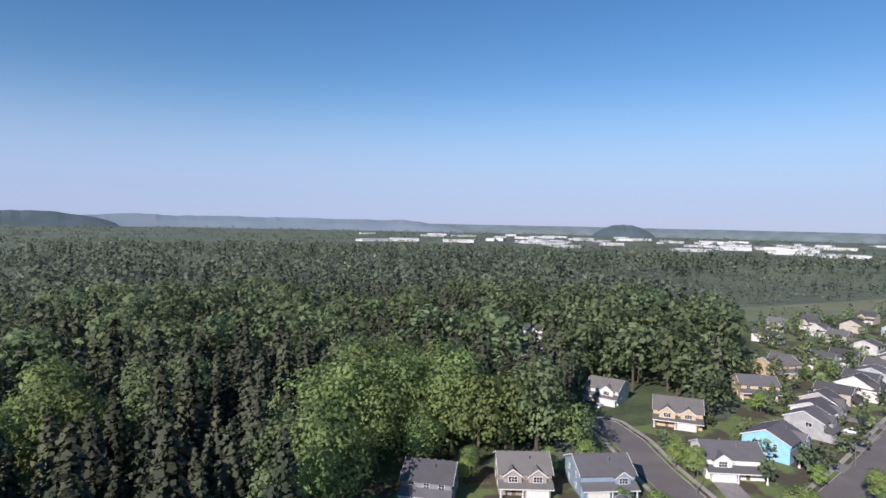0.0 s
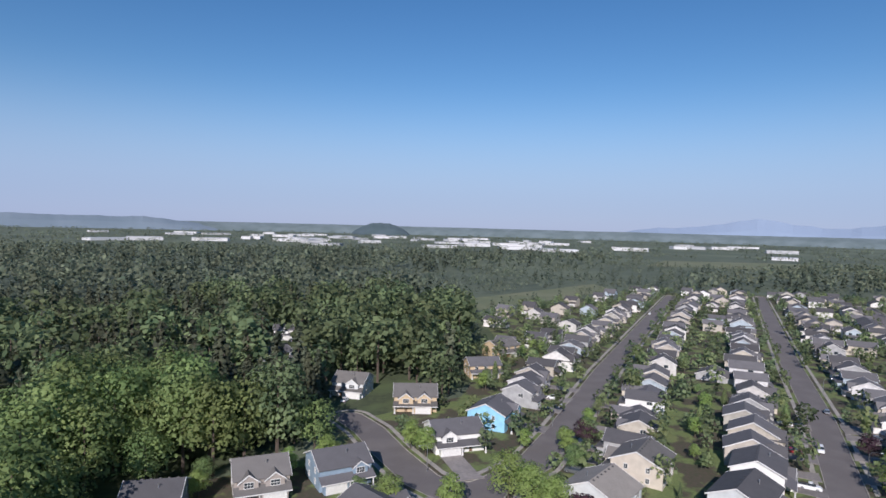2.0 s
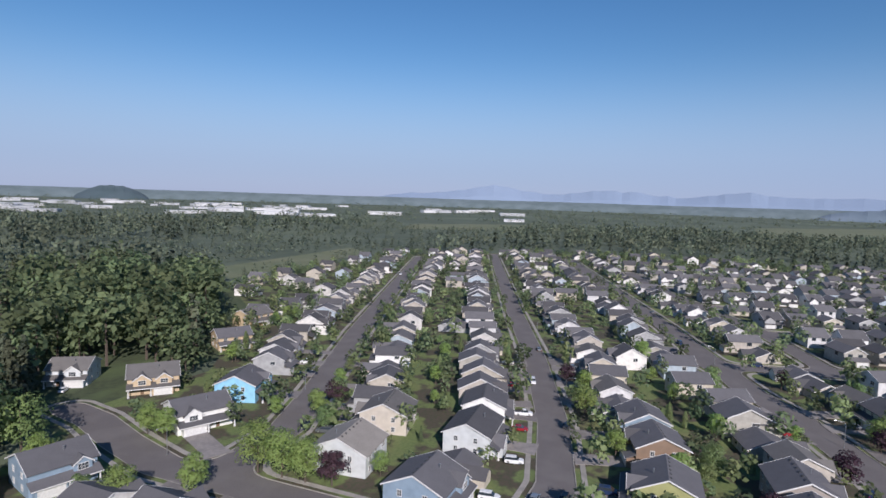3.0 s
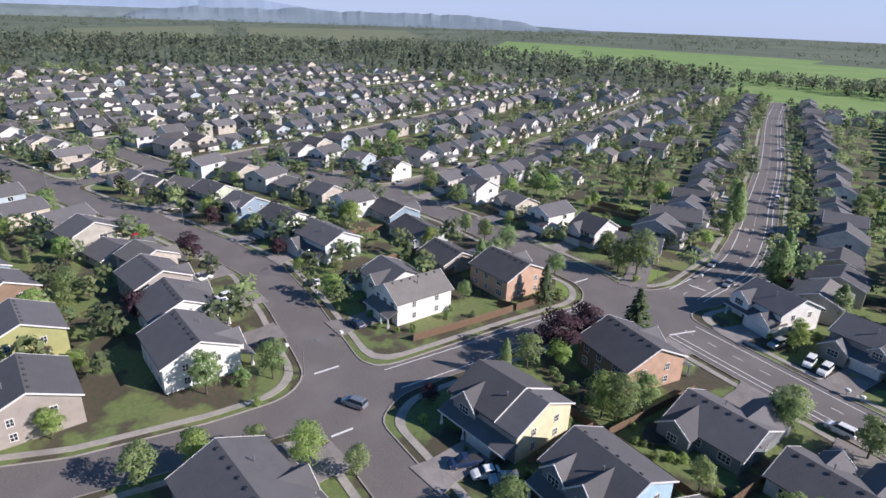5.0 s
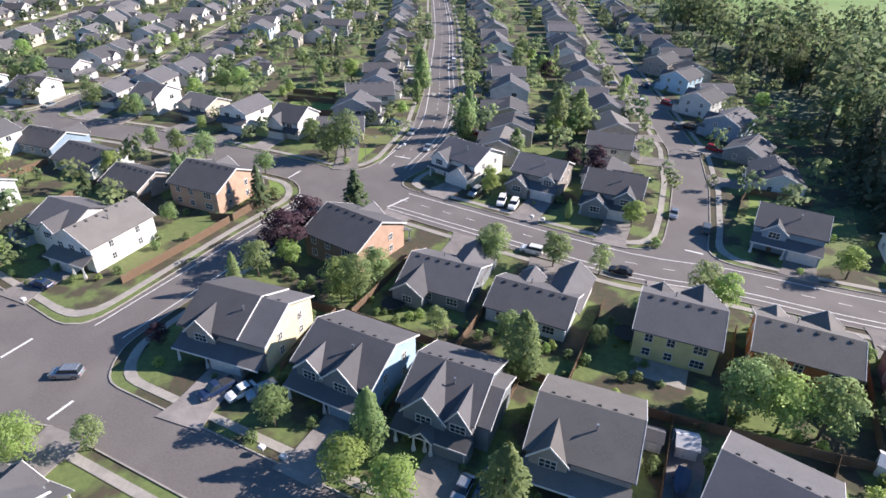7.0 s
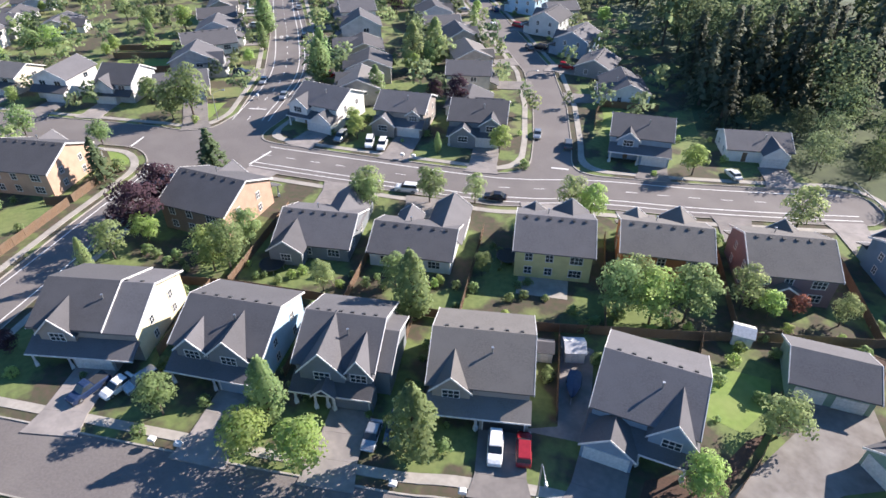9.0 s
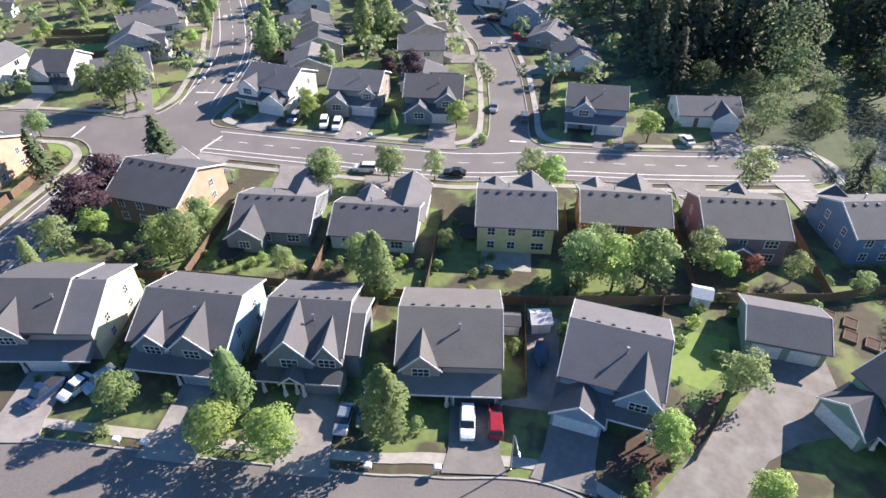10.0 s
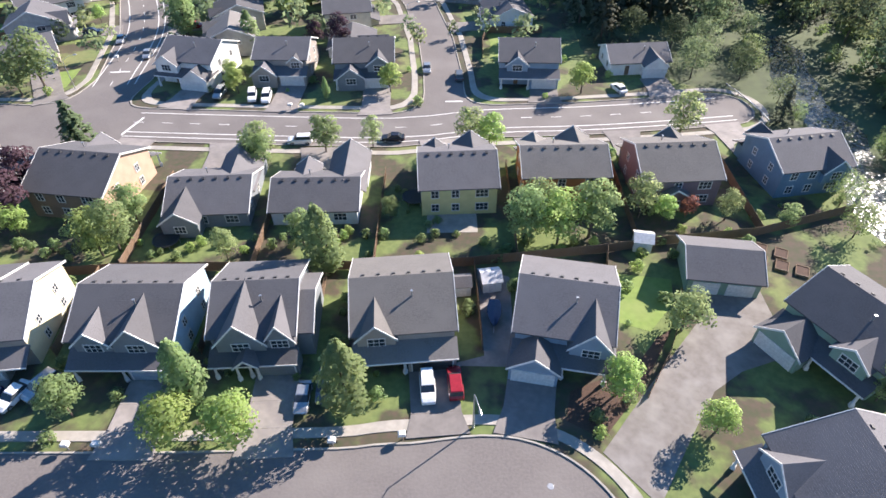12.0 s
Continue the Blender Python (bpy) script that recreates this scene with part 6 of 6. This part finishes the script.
for x, y, turn in ((3.1, 35.9, 10), (-90.0, 28.8, 150), (-80.3, 120.5, 120), (-181.5, 28.9, 10), (-276.3, 62.0, 70), (-179.8, 112.5, 10), (-183.0, -46.6, 190), (-150.5, -124.6, 200), (-95.5, -123.5, 90), (-130.0, 44.8, 190), (-104.5, 209.0, 110), (-8.0, 150.0, 90), (-255.0, -2.0, 10), (-265.0, -78.0, 200)):
    street_lamp(x, y, turn)


def mailbox(x, y, turn):
    t_ = thing("mailbox", pose(x, y, 0, 0, 0, turn), "pale metal mailbox cluster on a post by the kerb", "mailbox", "mailboxes")
    part("post", Build().box(-0.06, 0.06, -0.06, 0.06, 0, 1.0), METAL, t_)
    part("box", loft(Build(), [[(-0.45, y_, 0.95), (0.45, y_, 0.95), (0.45, y_, 1.3), (0.3, y_, 1.45), (-0.3, y_, 1.45), (-0.45, y_, 1.3)] for y_ in (-0.28, 0.28)]), TRIM, t_)


for x, y, turn in ((-12.6, 34.0, 0), (-4.9, 34.6, 5), (-38.6, 34.0, 0), (-42.0, 34.0, 0), (-99.0, 40.7, 10), (-119.0, 44.3, 5), (-76.4, 134.5, 100), (-31.0, 109.8, 0), (-28.5, 109.7, 0), (-100.0, 29.4, 180), (-130.5, 31.8, 180)):
    mailbox(x, y, turn)


def fence(pts, h=1.8, label="brown wooden board fence"):
    """Posts, each with a run of overlapping boards to the next."""
    t_ = thing("fence", Matrix(), label, "fence", "garden fences")
    for (ax, ay), (bx, by) in zip(pts, pts[1:]):
        L = math.hypot(bx - ax, by - ay)
        n = max(1, round(L / 2.6))
        turn = math.degrees(math.atan2(by - ay, bx - ax))
        for i in range(n):
            x, y = ax + (bx - ax) * i / n, ay + (by - ay) * i / n
            b = Build().box(-0.06, 0.06, -0.06, 0.06, 0, h + 0.1)
            part("post", b, FENCEWOOD, t_, at=pose(x, y, 0, 0, 0, turn))
            seg = L / n
            v, k, ys = [], 14, 0.02
            pb = Build()
            prof = []
            for j in range(k):
                u0, u1 = 0.06 + (seg - 0.12) * j / k, 0.06 + (seg - 0.12) * (j + 1) / k
                o = 0.022 if j % 2 else 0.0
                prof += [(u0, o), (u1, o)]
            prof += [(u, o - 0.025) for u, o in reversed(prof)]
            for z in (0.05, h):
                pb.v += [(u, o, z) for u, o in prof]
            m = len(prof)
            for j in range(m):
                q = (j + 1) % m
                pb.f.append((j, q, m + q, m + j))
            for j in range(m // 2 - 1):
                pb.f.append((m + j, m + j + 1, m + m - 2 - j, m + m - 1 - j))
            part("panel", pb, FENCEWOOD, t_, at=pose(x, y, 0, 0, 0, turn))


fence([(-68.5, 60.5), (-46, 62.5), (-30, 62.2), (-10, 62.0), (3, 62.4), (24, 64.8), (34, 66.5)], label="long brown board fence behind the gardens")
fence([(34, 66.5), (48, 68.0), (66, 73.5), (72, 80)], label="brown board fence bending along the creek gardens")
for x, a, b_ in ((-47.3, 63, 86), (-28.0, 62.6, 84), (-10.2, 62.4, 86), (11.0, 63.6, 88), (29.5, 66, 88), (49.0, 68.5, 88)):
    fence([(x, a), (x + 0.4, b_)], label="brown wooden fence between two gardens")
for x, a, b_ in ((-49.5, 47, 62), (-31.0, 47, 62), (-16.6, 47, 62), (4.8, 47, 62.6)):
    fence([(x, a), (x - 0.3, b_)], label="brown wooden fence between two houses")
fence([(23.5, 60.5), (24.5, 64.8)], label="short brown garden fence")
fence([(24.0, 39.5), (28.5, 46.0), (32.0, 52.5), (33.0, 56.5)], 1.1, "low weathered garden fence beside the drive")
fence([(-93, 78), (-88.7, 80), (-88.5, 94)], label="reddish-brown fence on the corner lot")
fence([(-89.5, 52.5), (-88.8, 68), (-88.7, 79)], label="reddish-brown fence along the cross street")
fence([(10.0, 133), (10.5, 142), (12, 147.5), (26, 147)], label="brown fence round a side lawn")
fence([(-113, 66), (-113, 80)], label="brown wooden fence between back gardens")
fence([(-129, 66), (-130, 80)], label="brown wooden fence between back gardens")
fence([(-152, 66), (-152, 82)], label="brown wooden fence between back gardens")

for a, b_ in (((-133.5, 155.5), (-115.0, 160.0)), ((-125.5, 143.3), (-110.0, 148.8)), ((-136.5, 162.5), (-120.0, 166.0)), ((-129.5, 136.8), (-113.0, 138.5)), ((-129.8, 136.0), (-121.5, 122.8))):
    fence([a, b_], label="brown wooden fence round a mown back garden")

# ---- the shared drive and the creek ----
sheet("drive", DRIVE_AREA, 0.05, ASPHALTDRIVE, "worn grey asphalt drive shared by two houses", "drive")
sheet("planting_bed", [(15.0, 40.6), (18.5, 42.0), (23.0, 43.2), (27.5, 48.5), (30.0, 50.0), (24.0, 41.2), (17.6, 34.2), (13.8, 36.6)], 0.03, MULCH, "dark bark mulch bed planted with shrubs", "planting bed")
WATER = surface("water", (0.035, 0.045, 0.035), (0.05, 0.055, 0.04), 1.1, 0.2, bump=1.0)
wv, wf = [], []
for i in range(40):
    y = -60 + i * 5.2
    cx = creek(y) + 1.2 * math.sin(i * 0.9)
    wv += [(cx - 4.2 - math.sin(i * 1.3), y, 0.03), (cx + 4.2 + math.sin(i * 1.9), y, 0.03)]
wf = [(2 * i, 2 * i + 1, 2 * i + 3, 2 * i + 2) for i in range(39)]
tagged(new("water", mesh_of("water", wv, wf, WATER)), "narrow creek glittering between trees", "creek", kind="structure")
reeds = []
for i in range(190):
    y = rng.uniform(55, 140)
    reeds.append((creek(y) + rng.gauss(0, 3.4), y, rng.uniform(0.4, 1.0), rng.uniform(1.0, 2.2)))
wood("creek_plants", reeds, "round", LEAF_WOOD, 60, 0.11, "green plants growing in the creek")


def guard_rail(pts):
    """Posts with one long beam along them."""
    t_ = thing("guard_rail", Matrix(), "low grey metal guard rail at the road's end", "guard rail")
    part("rail", Build().tube([(x, y, 0.62) for x, y in pts], [0.13] * len(pts), 4), METAL, t_)
    for x, y in pts:
        part("post", Build().box(-0.07, 0.07, -0.07, 0.07, 0, 0.7), FENCEWOOD, t_, at=pose(x, y, 0))


guard_rail([(61.5, 117), (62.6, 113), (63.4, 109), (64.0, 105), (64.2, 101)])
sheet("patio", [(0, 44.6), (8.8, 44.2), (9.5, 60), (4.9, 62), (5.0, 46)], 0.045, DRIVE, "paved side yard beside the house", "patio")
sheet("patio", [(-2.5, 70.0), (5.5, 70.0), (5.5, 74.6), (-2.5, 74.6)], 0.05, CONCRETE, "small concrete patio behind the yellow house", "patio")

cover = tagged(new("manhole_cover", Build().tube([(0, 0, 0), (0, 0, 0.012)], [0.36, 0.34], 20).mesh("manhole_cover", METAL)), "round grey metal manhole cover in the street", "manhole cover", kind="structure")
cover.matrix_basis = pose(10.9, 28.9, 0.02)

# ---- yard things ----


def trampoline(x, y):
    t_ = thing("trampoline", pose(x, y, 0), "round dark trampoline on a lawn", "trampoline")
    part("mat", Build().tube([(0, 0, 0.85), (0, 0, 0.88)], [1.9, 1.9], 24), RUBBER, t_)
    ring = [(2.0 * math.cos(a), 2.0 * math.sin(a), 0.88) for a in (2 * math.pi * i / 24 for i in range(25))]
    part("rim", Build().tube(ring, [0.09] * 25, 6), DARKMETAL_AND_SHADE, t_)
    for i in range(6):
        a = math.pi * i / 3
        part("leg", Build().tube([(2.0 * math.cos(a), 2.0 * math.sin(a), 0), (2.0 * math.cos(a), 2.0 * math.sin(a), 0.86)], [0.04, 0.04], 6), METAL, t_)


trampoline(-42.6, 68.6)
trampoline(-4.6, 78.5)


def shed(x, y, turn, w, d, mat, label):
    t_ = thing("shed", pose(x, y, 0, 0, 0, turn), label, "shed")
    part("wall", gable_block(Build(), w, d, 0, 2.0, 0.7), mat, t_)
    part("roof", gable_roof(Build(), w, d, 2.0, 0.7, over=0.2, thick=0.1), WAREHOUSE if mat is WHITE else ROOF, t_)
    part("door", Build().box(-0.5, 0.5, -d / 2 - 0.04, -d / 2, 0.05, 1.85), TRIM, t_)


shed(6.6, 58.4, 8, 2.6, 2.8, WHITE, "small white garden shed in the side yard")
shed(30.0, 66.0, -12, 2.6, 2.6, WHITE, "small white-roofed garden shelter")
shed(2.6, 57.5, 4, 2.2, 2.4, PALEGREY, "small pale garden shed beside the house")


def boat(x, y, turn):
    t_ = thing("boat", pose(x, y, 0, 0, 0, turn), "small covered blue boat on a trailer", "boat")
    rings = []
    for y_, w, k in ((-2.2, 0.75, 0.5), (-1.0, 0.95, 0.45), (0.6, 0.9, 0.45), (1.8, 0.5, 0.6), (2.4, 0.08, 0.95)):
        rings.append([(-w, y_, 1.15), (-w * 0.7, y_, k + 0.1), (0, y_, k), (w * 0.7, y_, k + 0.1), (w, y_, 1.15), (0, y_, 1.32)])
    part("hull", loft(Build(), rings), CARPAINT["blue"], t_)
    part("trailer", Build().box(-0.06, 0.06, -2.0, 3.0, 0.38, 0.5).box(-0.9, 0.9, -0.9, -0.8, 0.3, 0.42), METAL, t_)
    for sx in (-0.9, 0.9):
        part("wheel", WHEEL["tyre"], None, t_, at=pose(sx, -0.85, 0.33))


boat(6.7, 52.4, 175)
for i, (x, y) in enumerate(((46.6, 62.5), (49.2, 61.2), (51.6, 60.0), (47.6, 65.0), (50.2, 63.8))):
    t_ = thing("garden_bed", pose(x, y, 0, 0, 0, -28), "raised wooden vegetable bed with soil", "garden bed", "raised vegetable beds")
    part("frame", Build().box(-0.9, 0.9, -1.1, -1.0, 0, 0.4).box(-0.9, 0.9, 1.0, 1.1, 0, 0.4).box(-0.9, -0.8, -1.0, 1.0, 0, 0.4).box(0.8, 0.9, -1.0, 1.0, 0, 0.4), FENCEWOOD, t_)
    part("soil", Build().box(-0.8, 0.8, -1.0, 1.0, 0, 0.32), MULCH, t_)
